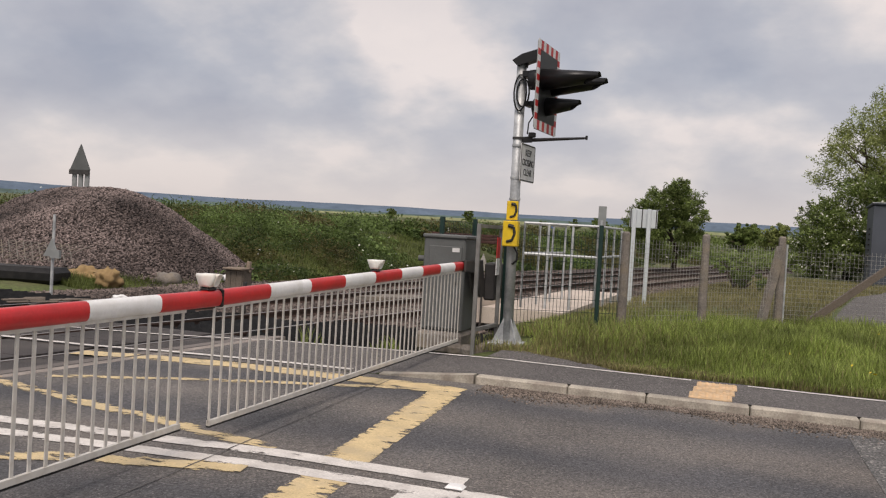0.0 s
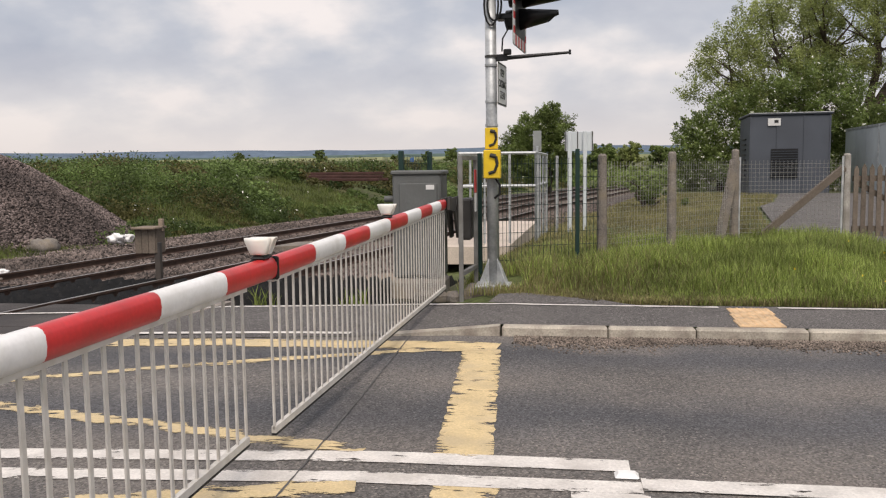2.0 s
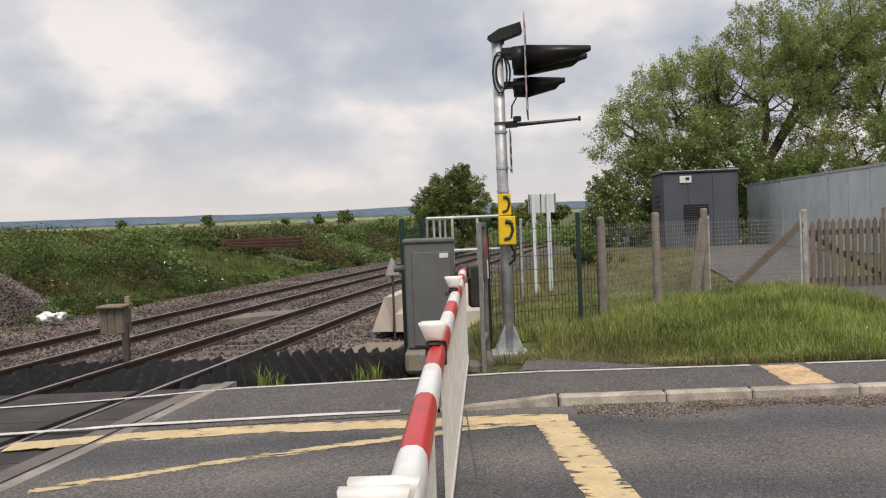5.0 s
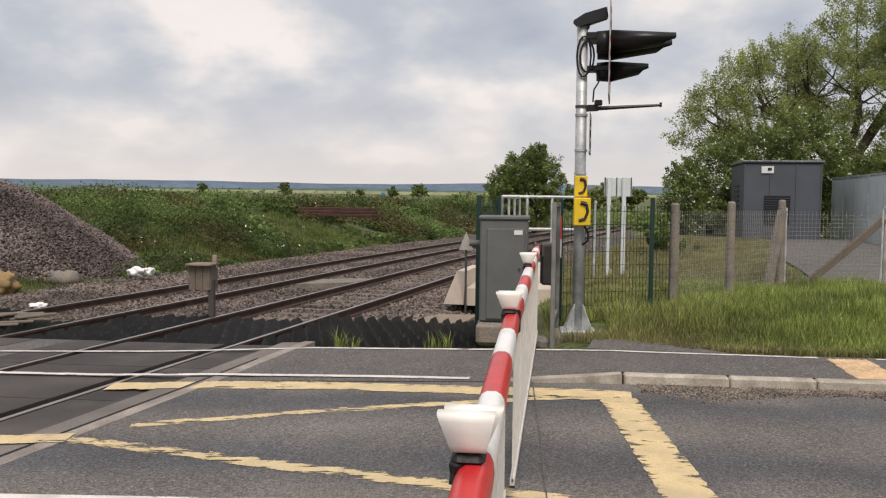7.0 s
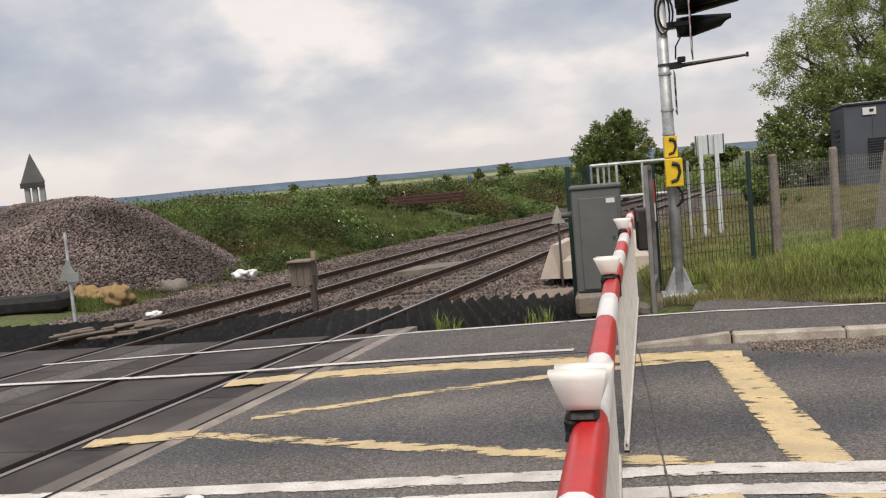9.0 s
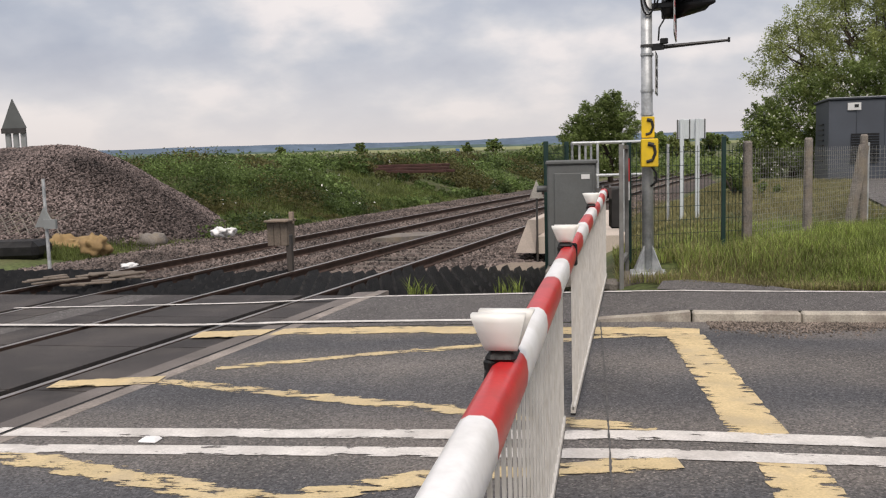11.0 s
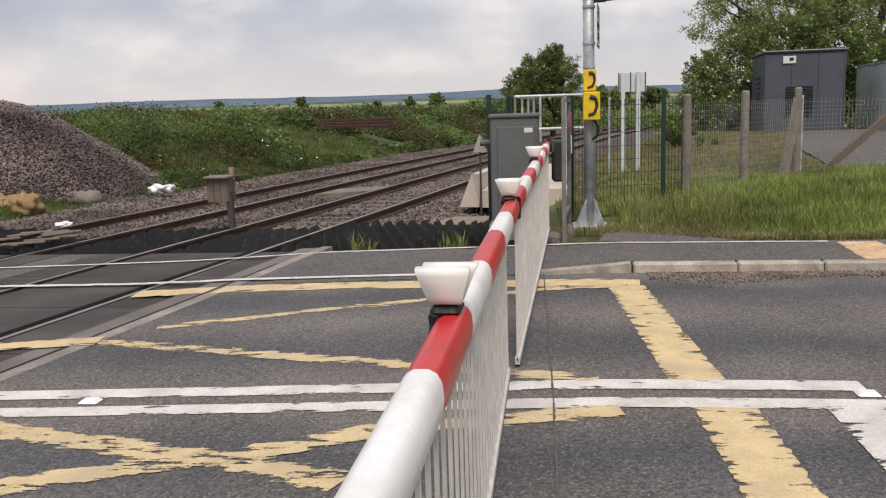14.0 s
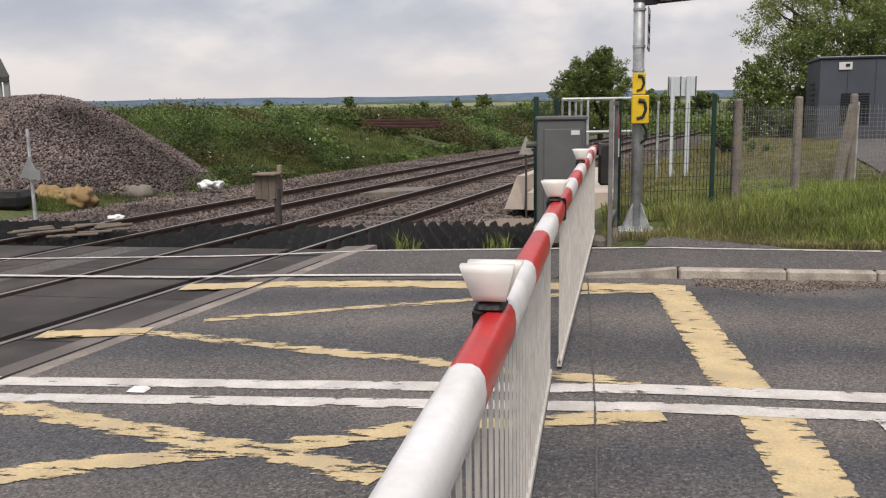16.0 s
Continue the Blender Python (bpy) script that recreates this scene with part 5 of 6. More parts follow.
g.prism([p0 - nrm * 0.05 + Vector((0, 0, 3.14)), p1 - nrm * 0.05 + Vector((0, 0, 3.14)), p1 + Vector((0, 0, 3.14)), p0 + Vector((0, 0, 3.14))], (0, 0, 0.09))
part("top_rail", g, M_GALV, cont)

# ---- stone heap and left side ----
def heap_h(x, y):
    """Rounded on top, with flanks at the angle at which loose stone comes to rest."""
    r = heap_r(x, y)
    return 2.37 - 0.82 * (np.sqrt(r * r + 3.4) - 1.84) * (1 + 0.07 * bumps(x, y, 0.5)) + 0.10 * bumps(x, y, 1.1)


hx, hy = np.meshgrid(np.linspace(-25, -10, 90), np.linspace(15, 29, 80))
g = Geo()
hz = np.maximum(heap_h(hx, hy), -0.6)
g.v = list(zip(hx.ravel().tolist(), hy.ravel().tolist(), hz.ravel().tolist()))
g.f = [(j * 90 + i, j * 90 + i + 1, (j + 1) * 90 + i + 1, (j + 1) * 90 + i) for j in range(79) for i in range(89)]
hp = thing("stone_heap", (HEAP[0], HEAP[1], -0.2), "tall rounded heap of loose grey and pink ballast stone", "stone heap")
part("heap_core", g, M_HEAP, hp, smooth=True)
n = 100000
sx, sy = rng.uniform(-24.5, -10.4, n), rng.uniform(15.4, 24.5, n)
sz = heap_h(sx, sy)
ok = sz > np.where(rng.random(n) < 0.25, -0.75, -0.4)
sx, sy, sz = sx[ok], sy[ok], np.maximum(sz[ok], -0.3)
ob = new("loose_stone", stones(np.stack([sx, sy, sz + 0.02], 1), 0.042, rng, "loose_stone", M_STONE2))
ob.parent = hp
ob.matrix_parent_inverse = Matrix.Translation(-hp.location)
tagged(ob, "loose angular stones", kind="stuff")

cx, cy = -18.95, 22.55
sp = thing("triangular_sign", (cx, cy, 0.0), "triangular road sign seen from behind on steel posts beyond the heap", "sign")
for dx in (-0.27, 0.0, 0.27):
    g = Geo()
    g.soft_box((cx + dx, cy, 1.55), (0.18, 0.09, 3.1), 0.02)
    part("post", g, M_SIGNG, sp)
g = Geo()
g.prism([(cx - 0.43, cy - 0.07, 3.05), (cx + 0.43, cy - 0.07, 3.05), (cx, cy - 0.07, 3.95)], (0, 0.04, 0))
part("sign_back", g, M_GREYP, sp, "grey back of the triangular plate")
g = Geo()
g.box((cx, cy - 0.09, 2.97), (0.85, 0.05, 0.16))
part("clamp_rail", g, M_GREYD, sp)

mkp = thing("lineside_marker", (-11.5, 13.5, -0.3), "slim grey post carrying a small triangular plate", "sign")
g = Geo()
g.tube((-11.5, 13.5, -0.3), (-11.5, 13.5, 1.55), 0.035, 0.03, 8)
part("post", g, M_GALV, mkp)
g = Geo()
g.prism([(-11.72, 13.45, 0.62), (-11.3, 13.45, 0.62), (-11.5, 13.45, 1.02)], (0, 0.03, 0))
g.box((-11.38, 13.45, 0.68), (0.26, 0.06, 0.18))
part("plate", g, M_SIGNG, mkp, "pale triangular plate")

# lineside box on a post
bx = thing("lineside_box", (-6.6, 13.1, -0.33), "weathered timber box on a dark post beside the rails", "box")
g = Geo()
g.soft_box((-6.42, 13.15, 0.05), (0.1, 0.1, 0.8), 0.01)
part("post", g, M_GREYD, bx)
for i in range(3):
    g = Geo()
    g.soft_box((-6.74 + 0.125 * i, 13.08, 0.47), (0.12, 0.03, 0.42), 0.006)
    part("board", g, M_WOODD, bx)
g = Geo()
g.soft_box((-6.6, 13.25, 0.47), (0.38, 0.32, 0.42), 0.01)
part("body", g, M_WOODD, bx)
g = Geo()
g.soft_box((-6.6, 13.2, 0.70), (0.44, 0.46, 0.04), 0.01)
part("lid", g, M_WOOD, bx, "flat timber lid")
g = Geo()
g.soft_box((-6.42, 13.3, 0.74), (0.08, 0.08, 0.22), 0.01)
part("stub", g, M_WOOD, bx)

g = Geo()
g.prism([(-6.45, 18.6, -0.3), (-5.2, 19.3, -0.3), (-4.95, 20.6, -0.3), (-6.15, 20.0, -0.3)], (0, 0, 0.15))
solo("cable_cover", g, M_POSTC, "flat grey concrete cover lying on the ballast", "cover slab")
g = Geo()
g.prism([(-3.2, 13.1, -0.32), (-2.1, 13.0, -0.32), (-1.9, 14.4, -0.32), (-2.6, 14.4, -0.32)], (0, 0, 0.1))
solo("timber_board", g, M_WOOD, "brown timber board laid beside the track", "board")
tri = thing("track_marker", (-2.2, 15.5, -0.3), "pale triangular trackside marker on a short post", "sign")
g = Geo()
g.prism([(-2.34, 15.5, 0.90), (-2.06, 15.5, 0.90), (-2.2, 15.5, 1.26)], (0, 0.03, 0))
part("plate", g, M_CONC, tri)
g = Geo()
g.tube((-2.2, 15.55, -0.4), (-2.2, 15.55, 1.1), 0.022, 0.022, 8)
part("post", g, M_GREYD, tri)


def sack(x, y, z, r, sq, mat, label, seed, stretch=1.0):
    g = Geo()
    g.ball((0, 0, 0), r, 26, 16, sq, 0.6, seed)
    g.v = [(x + a * stretch, y + b, z + c) for a, b, c in g.v]
    return solo("sack", g, mat, label, "sack", "discarded sacks", smooth=True)


sack(-10.95, 19.8, -0.05, 0.17, 0.8, M_BAGW, "crumpled white plastic sack on the grass", 1, 1.3)
sack(-10.66, 19.85, -0.03, 0.13, 0.8, M_BAGW, "small crumpled white plastic sack", 4)
sack(-13.55, 17.0, -0.07, 0.36, 0.6, M_BAGT, "slumped tan woven sack beside the heap", 2, 1.8)
sack(-12.45, 16.45, -0.07, 0.29, 0.85, M_BAGT, "full tan woven sack beside the heap", 3, 1.1)
sack(-10.24, 14.2, -0.24, 0.11, 0.6, M_BAGW, "scrap of white plastic on the ballast", 5, 1.6)
g = Geo()
g.ball((-12.3, 18.7, -0.15), 0.36, 12, 8, 0.6, 0.5, 9)
solo("cement_lump", g, M_POSTC, "grey lump of set concrete at the heap's foot", "rubble", smooth=True)
g = Geo()
g.soft_box((-14.3, 15.3, -0.02), (2.5, 0.9, 0.42), 0.12, rz=12)
solo("rubber_panel", g, M_BLACK, "thick black rubber panel lying by the track", "panel")
nb = thing("plastic_netting", (-14.2, 15.4, 0.4), "heap of grey plastic mesh on the black panels", "netting")
g = Geo()
for i in range(11):
    a = -15.4 + 0.24 * i
    g.tube((a, 15.0, 0.36), (a + 0.7, 15.6, 0.8), 0.013, 0.013, 5)
    g.tube((a + 0.7, 15.0, 0.36), (a, 15.6, 0.8), 0.013, 0.013, 5)
part("mesh", g, M_POSTC, nb)
# broken timber on the farther track's guard
tb = rng.uniform(0, 1, (16, 4))
for i, (a, b, c, d2) in enumerate(tb):
    x, y = float(rail_x(10.9)) - 3.3 + 1.2 * a, 10.4 + 1.5 * b
    g = Geo()
    g.soft_box((x, y, -0.07 + 0.05 * c), (0.35 + 0.3 * d2, 0.09 + 0.08 * b, 0.03), 0.008, rz=70 * c + 5)
    solo("timber_scrap", g, M_WOODD, "broken pale timber scrap lying on the guard", "timber scrap", "timber scraps")
# rusty rails stacked on the bank
st = thing("rail_stack", (-12.2, 44, 1.0), "stack of rusty rails lying in the scrub on the bank", "rail stack")
for i in range(6):
    g = Geo()
    z = 1.12 + 0.16 * (i % 3)
    g.soft_box((-12.2 + 0.3 * (i % 2), 43 + 0.3 * i, z), (6.6 - 0.5 * (i % 3), 0.16, 0.15), 0.02, rz=-14 + 3 * (i % 3))
    part("rail", g, M_RUST, st)

dsn = thing("distant_sign", (-26.9, 150, 0), "tiny blue and white trackside sign far off", "sign")
g = Geo()
g.box((-26.9, 150, 1.4), (0.3, 0.2, 3.4))
part("post", g, M_SIGNW, dsn)
g = Geo()
g.box((-26.9, 149.8, 3.2), (0.7, 0.1, 0.9))
part("board", g, material("blue_sign_face", (0.06, 0.16, 0.45), 0.5), dsn, "blue board")

# ---- vegetation ----
def veg(name, pts, size, mat, label, category, flat=0.0, slim=0.55):
    return tagged(new(name, quads_mesh(name, leaves(pts, size, rng, flat, slim), mat)), label, category, kind="stuff")


def clumps(cent, rad, per, squash=0.75):
    """Points in shells of many round clumps."""
    n = len(cent)
    v = rng.normal(size=(n, per, 3))
    v /= np.linalg.norm(v, axis=2, keepdims=True)
    v *= rng.uniform(0.45, 1.0, (n, per, 1)) ** 0.6
    v[..., 2] *= squash
    return (cent[:, None] + v * np.asarray(rad)[:, None, None]).reshape(-1, 3)


# bank of scrub to the left of the tracks
n = 7400
by = 17 + 78 * rng.random(n) ** 1.75
left = 3.2 + 26 * rng.random(n) ** 1.2
bxs = rail_x(by) - 3.5 - left
ok = (heap_r(bxs, by) > 4.6) & ~((by < 20.5) & (bxs < -10.6))
bxs, by, left = bxs[ok], by[ok], left[ok]
lump = bumps(bxs, by, 0.3) + 0.55 * bumps(bxs + 9, by, 0.75)
rad = np.clip(0.15 + 0.07 * left, 0.17, 0.62) * rng.uniform(0.4, 1.5, len(by)) * np.clip(1 + 1.4 * lump, 0.35, 1.3)
rad = np.where((np.abs(bxs + 12) < 3.6) & (by > 36) & (by < 45.5), 0.35 * rad, rad)
cent = np.stack([bxs, by, ground_z(bxs, by) + rad * 0.15 + np.clip(lump, -0.3, 0.45) * 0.8 * smooth(3.5, 9, left)], 1)
tone = 0.5 + 1.6 * bumps(bxs + 40, by * 0.7, 0.2) + 0.5 * bumps(bxs, by + 30, 0.6) + 0.16 * smooth(6, 13, left) + rng.normal(size=len(by)) * 0.07
for nm, lo, hi, mat, lab in (("fresh_bramble", -9, 0.24, M_FRESH, "patches of fresh light green brambles on the bank"), ("bramble", 0.24, 0.55, M_BRAMB, "dense green brambles and nettles on the bank"),
                             ("thorn", 0.55, 0.72, M_THORN, "dark thorn bushes on the bank"), ("scrub", 0.72, 9, M_SCRUB, "olive brown scrub on the bank")):
    s = (tone >= lo) & (tone < hi)
    nr = s & (by < 33)
    fr_ = s & (by >= 33)
    pts = [clumps(cent[nr], rad[nr], 140, 0.62), clumps(cent[fr_], rad[fr_], 70, 0.62)]
    veg(nm, np.concatenate(pts), np.concatenate([np.full(len(pts[0]), 0.048), np.full(len(pts[1]), 0.085)]), mat, lab, "scrub")
s = rng.random(len(by)) < 0.02
veg("blossom", clumps(cent[s] + (0, 0, 0.2), rad[s] * 0.8, 7), 0.045, M_BLOS, "small white flowers among the brambles", "flowers")


def grass(name, x, y, z, hgt, mat, label, width=0.006):
    """Bent blades: two quads each."""
    n = len(x)
    a = rng.uniform(0, 2 * math.pi, n)
    h = hgt * rng.uniform(0.5, 1.3, n)
    lean = h * rng.uniform(0.1, 0.7, n)
    dx, dy = np.cos(a), np.sin(a)
    wx, wy = -dy * width, dx * width
    p0, p1, p2 = np.stack([x, y, z], 1), np.stack([x + dx * lean * 0.35, y + dy * lean * 0.35, z + h * 0.6], 1), np.stack([x + dx * lean, y + dy * lean, z + h], 1)
    w = np.stack([wx, wy, 0 * wx], 1)
    q = np.concatenate([np.stack([p0 - w, p0 + w, p1 + w * 0.8, p1 - w * 0.8], 1), np.stack([p1 - w * 0.8, p1 + w * 0.8, p2 + w * 0.1, p2 - w * 0.1], 1)])
    return tagged(new(name, quads_mesh(name, q, mat)), label, "grass", kind="stuff")


n = 130000
gx, gy = rng.uniform(-0.75, 12, n), 9.15 + 6.2 * rng.random(n) ** 1.25
ok = (gy > np.interp(gx, [-0.8, 0.0, 0.7, 1.3, 3.0], [9.95, 9.62, 9.45, 9.16, 9.14]) + 0.05 * np.sin(gx * 9)) & ~((gx > 5.15 + 0.06 * (gy - 9)) & (gx < 7.1) & (gy < 16))
ok &= ~((np.abs(gx - PX) < 0.4) & (np.abs(gy - PY) < 0.4)) & (gx < 7.7 + 0.02 * gy)
gx, gy = gx[ok], gy[ok]
tall = 0.10 + 0.09 * smooth(9.3, 10.6, gy) * (1 - smooth(11.8 + (gx - 1) * 0.9, 13.5 + (gx - 1) * 0.9, gy))
tuft = 0.75 + 0.9 * np.clip(bumps(gx, gy, 1.3) + 0.4, 0, 1)
dry = rng.random(len(gx)) < np.clip(0.10 + 0.75 * (1 - smooth(0.4, 2.8, gx)) * (1 - 0.4 * smooth(9.6, 10.6, gy)) + 0.3 * (1 - smooth(9.15, 9.6, gy)), 0, 0.8)
fresh = ~dry
grass("verge_grass", gx[fresh], gy[fresh], ground_z(gx[fresh], gy[fresh]), (tall * tuft)[fresh], M_GRASS, "long fresh green grass on the verge", 0.005)
grass("verge_straw", gx[dry], gy[dry], ground_z(gx[dry], gy[dry]), (tall * tuft)[dry] * 0.9, M_GRASSD, "dry yellow stalks among the verge grass", 0.0045)
n = 24000
gx, gy = rng.uniform(7.2, 12, n), 9.2 + 9 * rng.random(n)
ok = gx < np.interp(gy, [9, 18], [11.3, 11.6])
grass("side_grass", gx[ok], gy[ok], ground_z(gx[ok], gy[ok]), 0.13, M_GRASS, "grass between the path and the container", 0.006)
n = 60000
gx, gy = rng.uniform(-0.6, 9, n), 11.2 + 26 * rng.random(n) ** 1.3
ok = (gy > 11.3 + (gx - 0.5) * 1.2) & (gx < np.interp(gy, [15.2, 16.2, 19, 25, 28, 36], [7, 4.5, 5.0, 6.1, 7.2, 9.3]))
grass("dry_grass", gx[ok], gy[ok], ground_z(gx[ok], gy[ok]), 0.12, M_GRASSD, "thin yellowed grass inside the fence")
n = 14000
gx = rng.uniform(-0.2, 5, n)
gy = np.interp(gx, [-0.2, 0.7, 1.3, 3.0], [9.6, 9.42, 9.12, 9.08]) + 0.5 * rng.random(n) ** 2
grass("verge_fringe", gx, gy, ground_z(gx, gy), 0.07, M_GRASSD, "trodden dry grass along the footway")
n = 52000
gy = 15.5 + 26 * rng.random(n) ** 1.5
gx = rail_x(gy) - 3.5 - 2.4 - 6.5 * rng.random(n) ** 1.3
ok = heap_r(gx, gy) > 4.3
gx, gy = gx[ok], gy[ok]
foot = smooth(2.6, 5.0, rail_x(gy) - 3.5 - gx)
grass("bank_grass", gx, gy, ground_z(gx, gy), 0.09 + 0.16 * foot, M_BANKG, "rough grass at the foot of the bank", 0.008)
gx, gy = rng.uniform(-3.6, -1.2, 240), rng.uniform(10.15, 10.45, 240)
ok = np.sin(gx * 5.0) > 0.55
grass("guard_weeds", gx[ok], gy[ok], np.full(ok.sum(), -0.22), 0.26, M_GRASS, "weeds growing through the black ridges", 0.012)
gx, gy = rng.uniform(3.4, 9.0, 40), rng.uniform(9.6, 13.5, 40)
ok = (gx < 4.9) | (gx > 7.3)
gx, gy = gx[ok], gy[ok]
veg("dandelions", np.stack([gx, gy, ground_z(gx, gy) + 0.2], 1), 0.026, M_FLOW, "yellow dandelion heads in the grass", "flowers")


def tree(name, x, y, z, height, spread, trunk_h, mat, label, limbs=9, twigs=60, per=60, leaf=0.09, lean=(0, 0), seed=1, squash=0.8, blossom=0.0, low=0.25):
    """A tapered trunk, limbs that fork, and a crown of leaf clumps with gaps between them."""
    r = np.random.default_rng(seed)
    t = thing(name, (x, y, z), label, "tree", "trees")
    g = Geo()
    base = Vector((x, y, z))
    top = base + Vector((lean[0] * 0.3, lean[1] * 0.3, trunk_h))
    r0 = height * 0.022 + 0.04
    g.tube(base - Vector((0, 0, 0.2)), top, r0 * 1.25, r0 * 0.8, 9, False)
    tips = []
    for i in range(limbs):
        a = 2 * math.pi * i / limbs + r.uniform(-0.4, 0.4)
        out = spread * r.uniform(0.35, 0.85)
        up = height * r.uniform(low, 0.95) - trunk_h
        e = top + Vector((math.cos(a) * out + lean[0], math.sin(a) * out + lean[1], max(up, 0.1)))
        m = top.lerp(e, 0.5) + Vector((r.uniform(-0.3, 0.3), r.uniform(-0.3, 0.3), 0.12 * height))
        g.tube(top, m, r0 * 0.55, r0 * 0.32, 6, False)
        g.tube(m, e, r0 * 0.32, r0 * 0.1, 6, False)
        for k in range(4):
            q = m.lerp(e, r.uniform(0.1, 0.9))
            f = q + Vector(r.normal(size=3)) * spread * 0.22
            g.tube(q, f, r0 * 0.14, r0 * 0.04, 4, False)
            tips.append(f)
        tips += [e, m]
    part("trunk", g, M_BARK, t, "dark trunk and forking limbs")
    c = np.array([tips[i % len(tips)] for i in range(twigs)]) + r.normal(size=(twigs, 3)) * spread * np.array([0.17, 0.17, 0.12])
    top_z = z + height
    d = np.hypot(c[:, 0] - x - lean[0], c[:, 1] - y - lean[1]) / (1.3 * spread)
    c[:, 2] = np.minimum(c[:, 2], z + (top_z - z) * np.sqrt(np.clip(1 - d * d, 0.12, 1)) - r.random(twigs) * spread * 0.12)
    c[:, 2] = np.maximum(c[:, 2], z + 0.25)
    rad = spread * r.uniform(0.07, 0.17, twigs)
    pts = clumps(c, rad, per, squash)
    me = quads_mesh("crown", leaves(pts, leaf, r), mat)
    ob = new("crown", me)
    ob.parent, ob.matrix_parent_inverse = t, Matrix.Translation(-t.location)
    tagged(ob, "leafy crown with gaps of sky")
    if blossom:
        pick = c[r.random(twigs) < blossom]
        ob = new("blossom", quads_mesh("blossom", leaves(clumps(pick, np.full(len(pick), spread * 0.13), 26), leaf * 0.8, r), M_BLOS))
        ob.parent, ob.matrix_parent_inverse = t, Matrix.Translation(-t.location)
        tagged(ob, "white may blossom")
    return t


def crown_tree(name, base, fork, lobes, mat, label, clump, per, leaf, seed, r0=0.3, gap=-0.12, spray=0.5, blossom=0.0):
    """A tree whose crown fills given lobes: a trunk to the fork, a limb to each lobe with branches, and leafy sprays with gaps."""
    r = np.random.default_rng(seed)
    t = thing(name, base, label, "tree", "trees")
    b, f = Vector(base), Vector(fork)
    g = Geo()
    g.tube(b - Vector((0, 0, 0.3)), f, r0 * 1.3, r0, 10, False)
    cs, out = [], []
    total = sum(l[3] * l[4] * l[5] for l in lobes)
    for lx, ly, lz, rx, ry, rz in lobes:
        c = Vector((lx, ly, lz))
        m = f.lerp(c, 0.5) + Vector((r.uniform(-0.4, 0.4), r.uniform(-0.4, 0.4), 0.25))
        g.tube(f, m, r0 * 0.6, r0 * 0.42, 7, False)
        g.tube(m, c, r0 * 0.42, r0 * 0.24, 7, False)
        for k in range(14):
            d = Vector(r.normal(size=3)).normalized()
            e = c + Vector((d.x * rx, d.y * ry, d.z * rz)) * 0.85
            q = m.lerp(c, r.uniform(0.2, 1.0))
            w = q.lerp(e, 0.5) + Vector(r.normal(size=3)) * 0.25
            g.tube(q, w, r0 * 0.16, r0 * 0.1, 5, False)
            g.tube(w, e, r0 * 0.1, r0 * 0.03, 4, False)
        k = int(clump * (rx * ry * rz / total) ** 0.8 * len(lobes) ** -0.2 * 1.4)
        d = r.normal(size=(k, 3))
        d /= np.linalg.norm(d, axis=1, keepdims=True)
        rad = np.where(r.random(k) < 0.72, r.uniform(0.78, 1.04, k), r.uniform(0.3, 0.8, k))
        cs.append(np.array(c) + d * rad[:, None] * (rx, ry, rz))
        out.append(d)
    part("trunk", g, M_BARK, t, "dark trunk and forking limbs")
    cs, out = np.concatenate(cs), np.concatenate(out)
    keep = np.array([noise.noise(Vector(p) * 0.55 + Vector((seed, 0, 0))) for p in cs]) > gap
    keep &= cs[:, 2] > base[2] + 0.2
    cs, out = cs[keep], out[keep]
    # leaves lie along short sprays that point outwards and up
    n = len(cs)
    axis = out + (0, 0, 0.55) + r.normal(size=(n, 3)) * 0.45
    axis /= np.linalg.norm(axis, axis=1, keepdims=True)
    ln = spray * r.uniform(0.5, 1.5, n)
    u = r.uniform(-0.7, 1.0, (n, per, 1))
    wide = r.normal(size=(n, per, 3)) * (0.36 * spray * (1.15 - 0.75 * np.clip(u, 0, 1)))
    pts = (cs[:, None] + axis[:, None] * u * ln[:, None, None] + wide).reshape(-1, 3)
    ob = new("crown", quads_mesh("crown", leaves(pts, leaf, r, 0.0, 0.42), mat))
    ob.parent, ob.matrix_parent_inverse = t, Matrix.Translation(-t.location)
    tagged(ob, "leafy crown with gaps of sky")
    if blossom:
        pick = r.random(len(pts)) < blossom
        ob = new("blossom", quads_mesh("blossom", leaves(pts[pick] + r.normal(size=(pick.sum(), 3)) * 0.06, leaf * 0.9, r), M_BLOS))
        ob.parent, ob.matrix_parent_inverse = t, Matrix.Translation(-t.location)
        tagged(ob, "white may blossom")
    return t


W = "big spreading willow with pale green leaves behind the equipment building"
crown_tree("willow_tree", (16.2, 47, 0.2), (16.1, 47, 3.6), [(8.9, 46.2, 6.0, 2.3, 2.6, 2.5), (11.4, 46.6, 7.3, 3.0, 3.2, 3.0), (13.9, 47, 8.6, 3.2, 3.4, 3.4), (16.8, 47.5, 9.6, 3.6, 3.6, 3.7), (11.6, 46.4, 5.0, 3.0, 2.4, 1.4), (19.6, 47.6, 8.2, 3.0, 3.4, 3.6), (20.8, 48, 11.0, 3.6, 3.4, 3.6)],
           M_LEAF, W, 1350, 120, 0.066, 3, 0.42)
crown_tree("willow_tree", (25.5, 50, 0.2), (25.4, 50, 3.8), [(24.0, 49, 8.0, 3.6, 3.4, 4.0), (26.5, 50, 12.2, 4.2, 4.0, 4.2), (30, 50.5, 9.5, 4.2, 4.0, 5.0), (22.6, 49.5, 12.4, 3.0, 3.2, 3.2), (22.0, 49, 4.6, 2.8, 2.6, 1.8)],
           M_LEAF, W, 1000, 110, 0.076, 5, 0.42)
H = "bushy hawthorn flecked with white blossom"
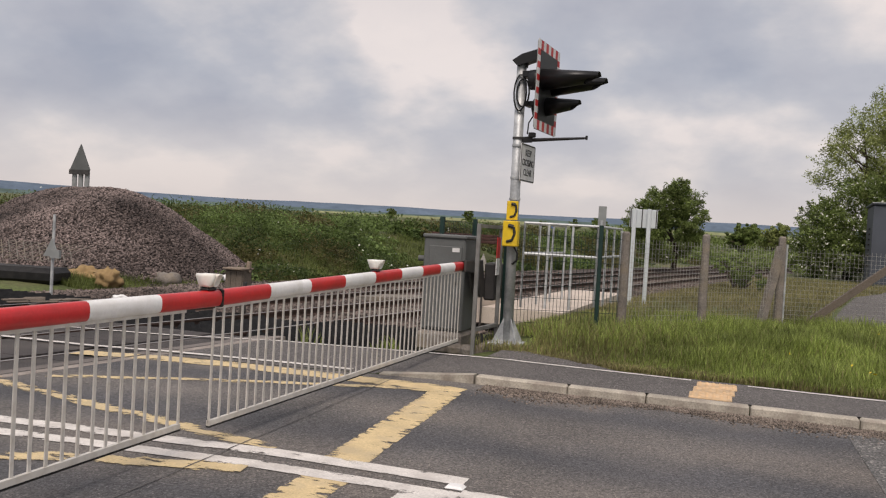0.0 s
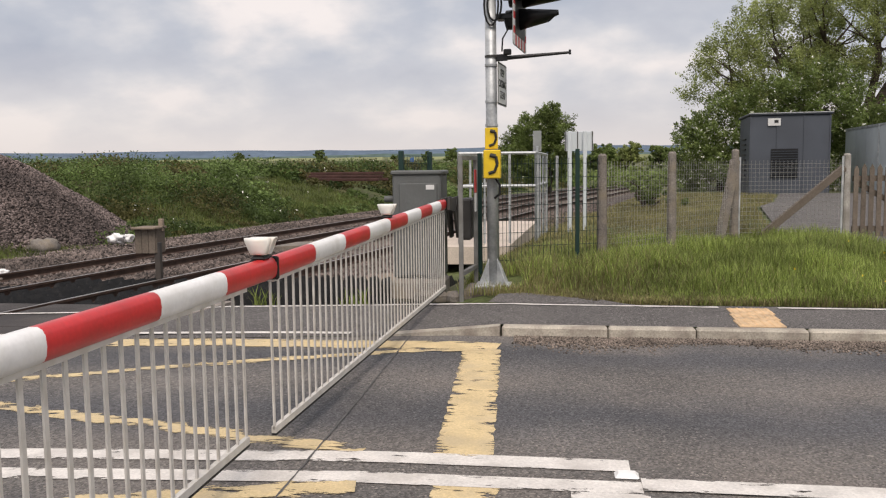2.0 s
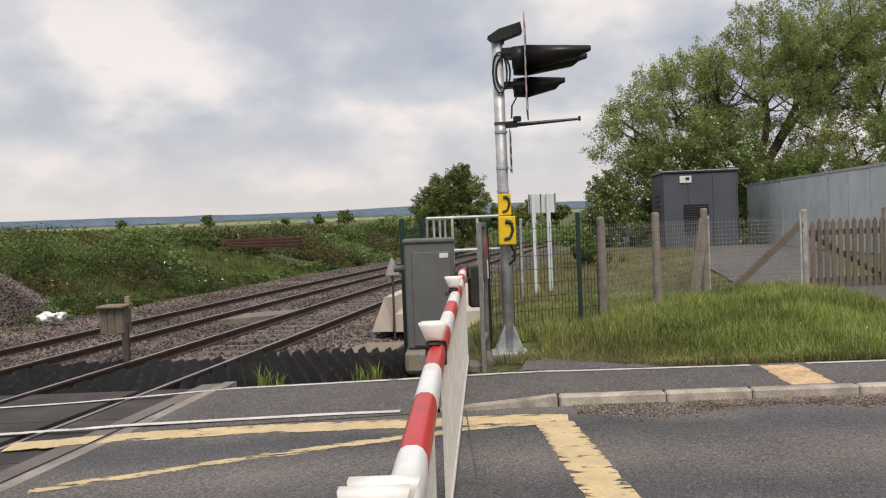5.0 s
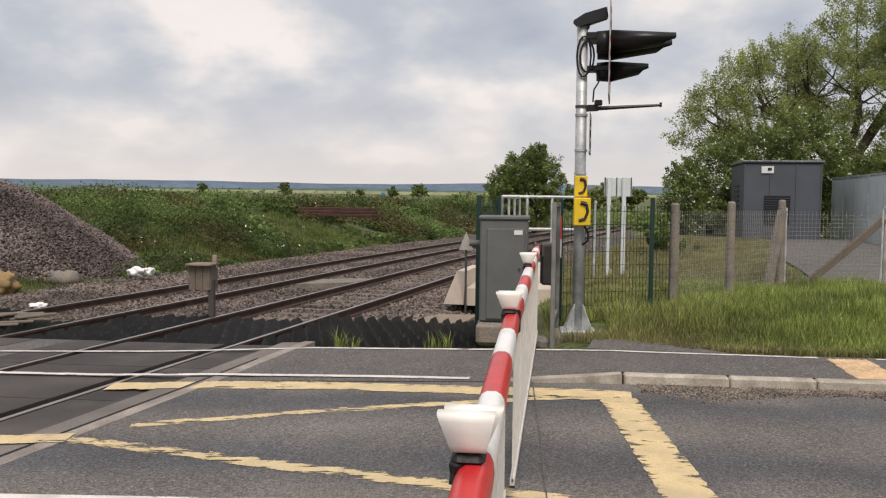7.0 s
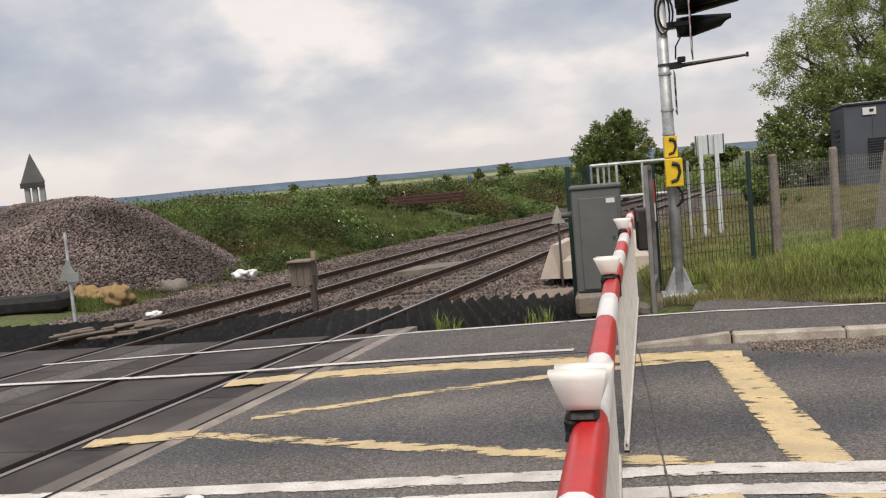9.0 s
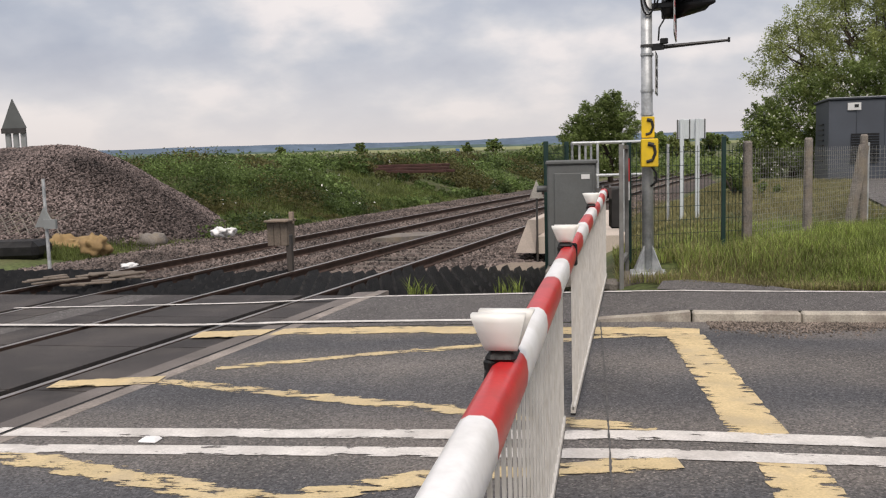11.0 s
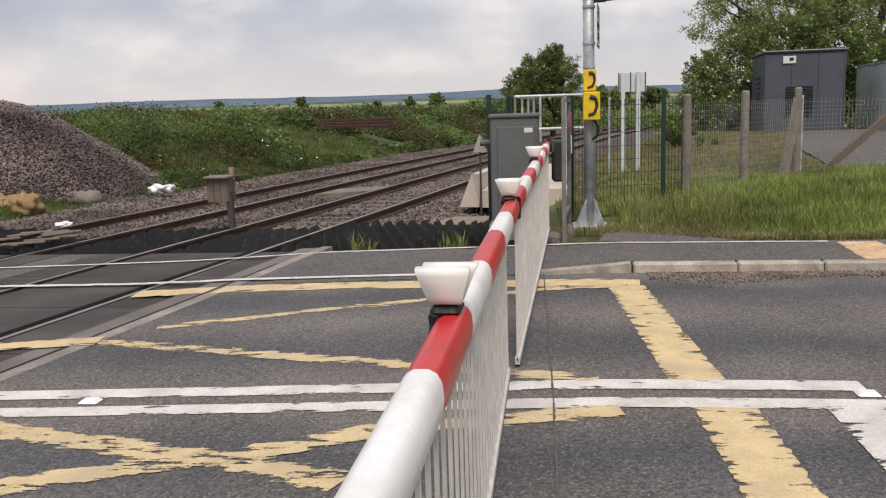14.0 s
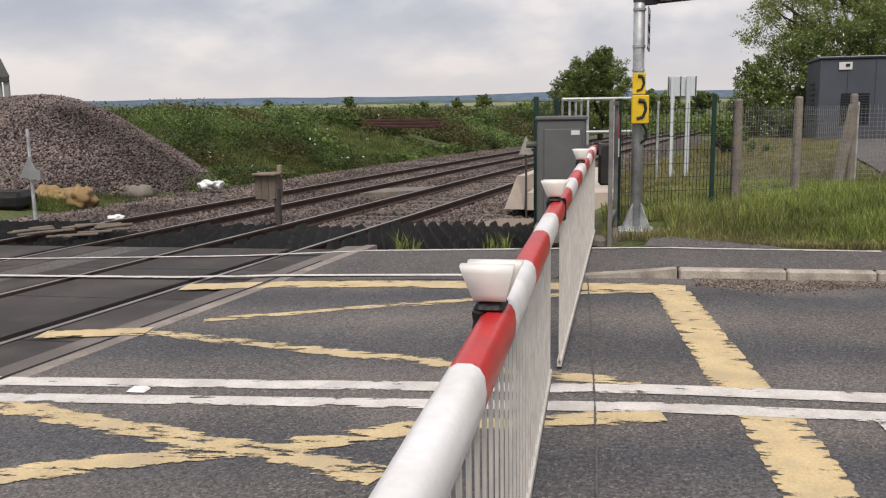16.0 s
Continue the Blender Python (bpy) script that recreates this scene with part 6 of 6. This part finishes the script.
crown_tree("hawthorn", (8.2, 43, 0.2), (8.2, 43, 1.2), [(7.0, 43, 2.2, 1.4, 1.6, 1.8), (8.6, 43, 3.0, 1.9, 1.8, 2.1), (7.8, 42.6, 1.4, 2.1, 1.6, 1.3)], M_LEAF2, H, 420, 80, 0.075, 8, 0.14, -0.3, 0.34, 0.07)
crown_tree("hawthorn", (11.6, 42, 0.2), (11.6, 42, 1.2), [(10.6, 42, 4.0, 1.9, 1.8, 2.2), (12.8, 42.2, 4.4, 2.0, 1.8, 2.0), (11.6, 41.8, 2.0, 2.6, 1.6, 1.8)], M_LEAF2, H, 420, 80, 0.075, 9, 0.14, -0.3, 0.34, 0.04)
crown_tree("hawthorn", (15.4, 42.5, 0.2), (15.4, 42.5, 1.2), [(15.0, 42.4, 3.0, 2.2, 1.6, 1.6), (17.4, 42.6, 3.2, 2.2, 1.6, 1.7)], M_LEAF2, "dark hawthorn scrub behind the container", 260, 80, 0.08, 17, 0.12, -0.2, 0.34)
tree("hawthorn", 17.5, 33, 0.2, 6.0, 2.6, 1.2, M_LEAF2, "dark hawthorn behind the container", 8, 100, 100, 0.09, (0, 0), 15, low=0.1)
crown_tree("wind_bent_tree", (-0.5, 56, 0.2), (-0.4, 56, 1.4), [(-2.3, 56, 2.8, 1.5, 1.4, 1.3), (-1.2, 56, 3.9, 1.6, 1.5, 1.3), (-0.1, 56, 4.6, 1.1, 1.3, 1.15), (0.2, 56, 2.9, 1.2, 1.4, 1.5), (-1.2, 55.8, 1.8, 1.8, 1.3, 1.4)],
           M_LEAF2, "dark green wind-bent tree beside the line", 620, 80, 0.075, 10, 0.15, -0.35, 0.3, 0.012)
tree("field_tree", 4.8, 105, 0.2, 4.6, 2.1, 1.0, M_LEAF2, "small round field tree far off", 12, 170, 60, 0.13, (0, 0), 11)
tree("field_tree", 8.6, 115, 0.2, 5.0, 2.4, 1.2, M_LEAF, "small round field tree far off", 12, 170, 60, 0.13, (0, 0), 12)
tree("field_tree", 13.5, 118, 0.2, 4.6, 2.0, 1.2, M_LEAF2, "small round field tree far off", 12, 150, 60, 0.13, (0, 0), 13)
tree("shrub", 3.0, 25.5, 0.1, 1.5, 0.9, 0.2, M_LEAF2, "low dark bush beside the path", 7, 40, 70, 0.06, (0, 0), 14, low=0.1)
tree("shrub", 9.0, 13.2, 0.2, 1.4, 0.9, 0.2, M_LEAF3, "low green bush beside the path", 7, 40, 70, 0.06, (0, 0), 16, low=0.1)
# hedge line closing the view along the railway
n = 420
hx_, hy_ = rng.uniform(-8, 26, n), rng.uniform(70, 130, n)
hx_ = np.where(rng.random(n) < 0.5, rail_x(hy_) + 3 + 14 * rng.random(n), hx_)
veg("far_hedge", clumps(np.stack([hx_, hy_, ground_z(hx_, hy_) + 0.8], 1), rng.uniform(0.7, 1.5, n), 50), 0.2, M_LEAF2, "far hedges along the railway", "hedge")
for i, (x, y, s) in enumerate(((-118, 400, 6), (-160, 400, 5), (-62, 380, 4.5), (-40, 300, 5), (-85, 420, 3.5))):
    tree("field_tree", x, y, float(ground_z(x, y)), s + 1.0, s * 0.62, 0.5, M_LEAF2, "solitary tree in the far fields", 10, 110, 45, 0.28, (0, 0), 30 + i)


# ---- distance ----
def ridge(name, dist, a0, a1, lo, hi, mat, seed, label, thick=200):
    """A range of low hills along part of the horizon, with real depth."""
    g = Geo()
    m = 90
    for i in range(m + 1):
        a = radians(a0 + (a1 - a0) * i / m)
        e = lo + (hi - lo) * (0.5 + 0.5 * noise.noise(Vector((i * 0.09, seed, 0)))) + (hi - lo) * 0.12 * noise.noise(Vector((i * 0.6, seed, 3)))
        base = dist * 0.0115 - 20
        h = dist * math.tan(radians(e)) + 1.7
        for k, (dd, zz) in enumerate(((0, base), (thick * 0.5, h * 0.8), (thick, h), (thick * 3, base))):
            g.v.append((math.sin(a) * (dist + dd), math.cos(a) * (dist + dd), zz))
    for i in range(m):
        for j in range(3):
            g.f.append((4 * i + j, 4 * i + j + 1, 4 * i + 5 + j, 4 * i + 4 + j))
    return solo(name, g, mat, label, "hills", kind="backdrop", smooth=True)


# haze over the far hills comes from their material's colour
ridge("far_hills", 3200, -75, 60, 1.1, 1.65, M_HILL, 2.0, "low wooded hills on the horizon, blue-grey with painted haze")
ridge("tree_belt", 1900, -75, 40, 0.72, 1.1, M_HILL2, 5.0, "dark belt of distant woods", 60)


# ---- true size ----
# bring every mesh, place and thickness from units of the plan to metres
for me in bpy.data.meshes:
    me.transform(Matrix.Scale(METRE, 4))
for ob in scene.objects:
    if ob.type in ("MESH", "EMPTY"):
        ob.location *= METRE
        ob.matrix_parent_inverse.translation *= METRE
        for md in ob.modifiers:
            md.thickness *= METRE
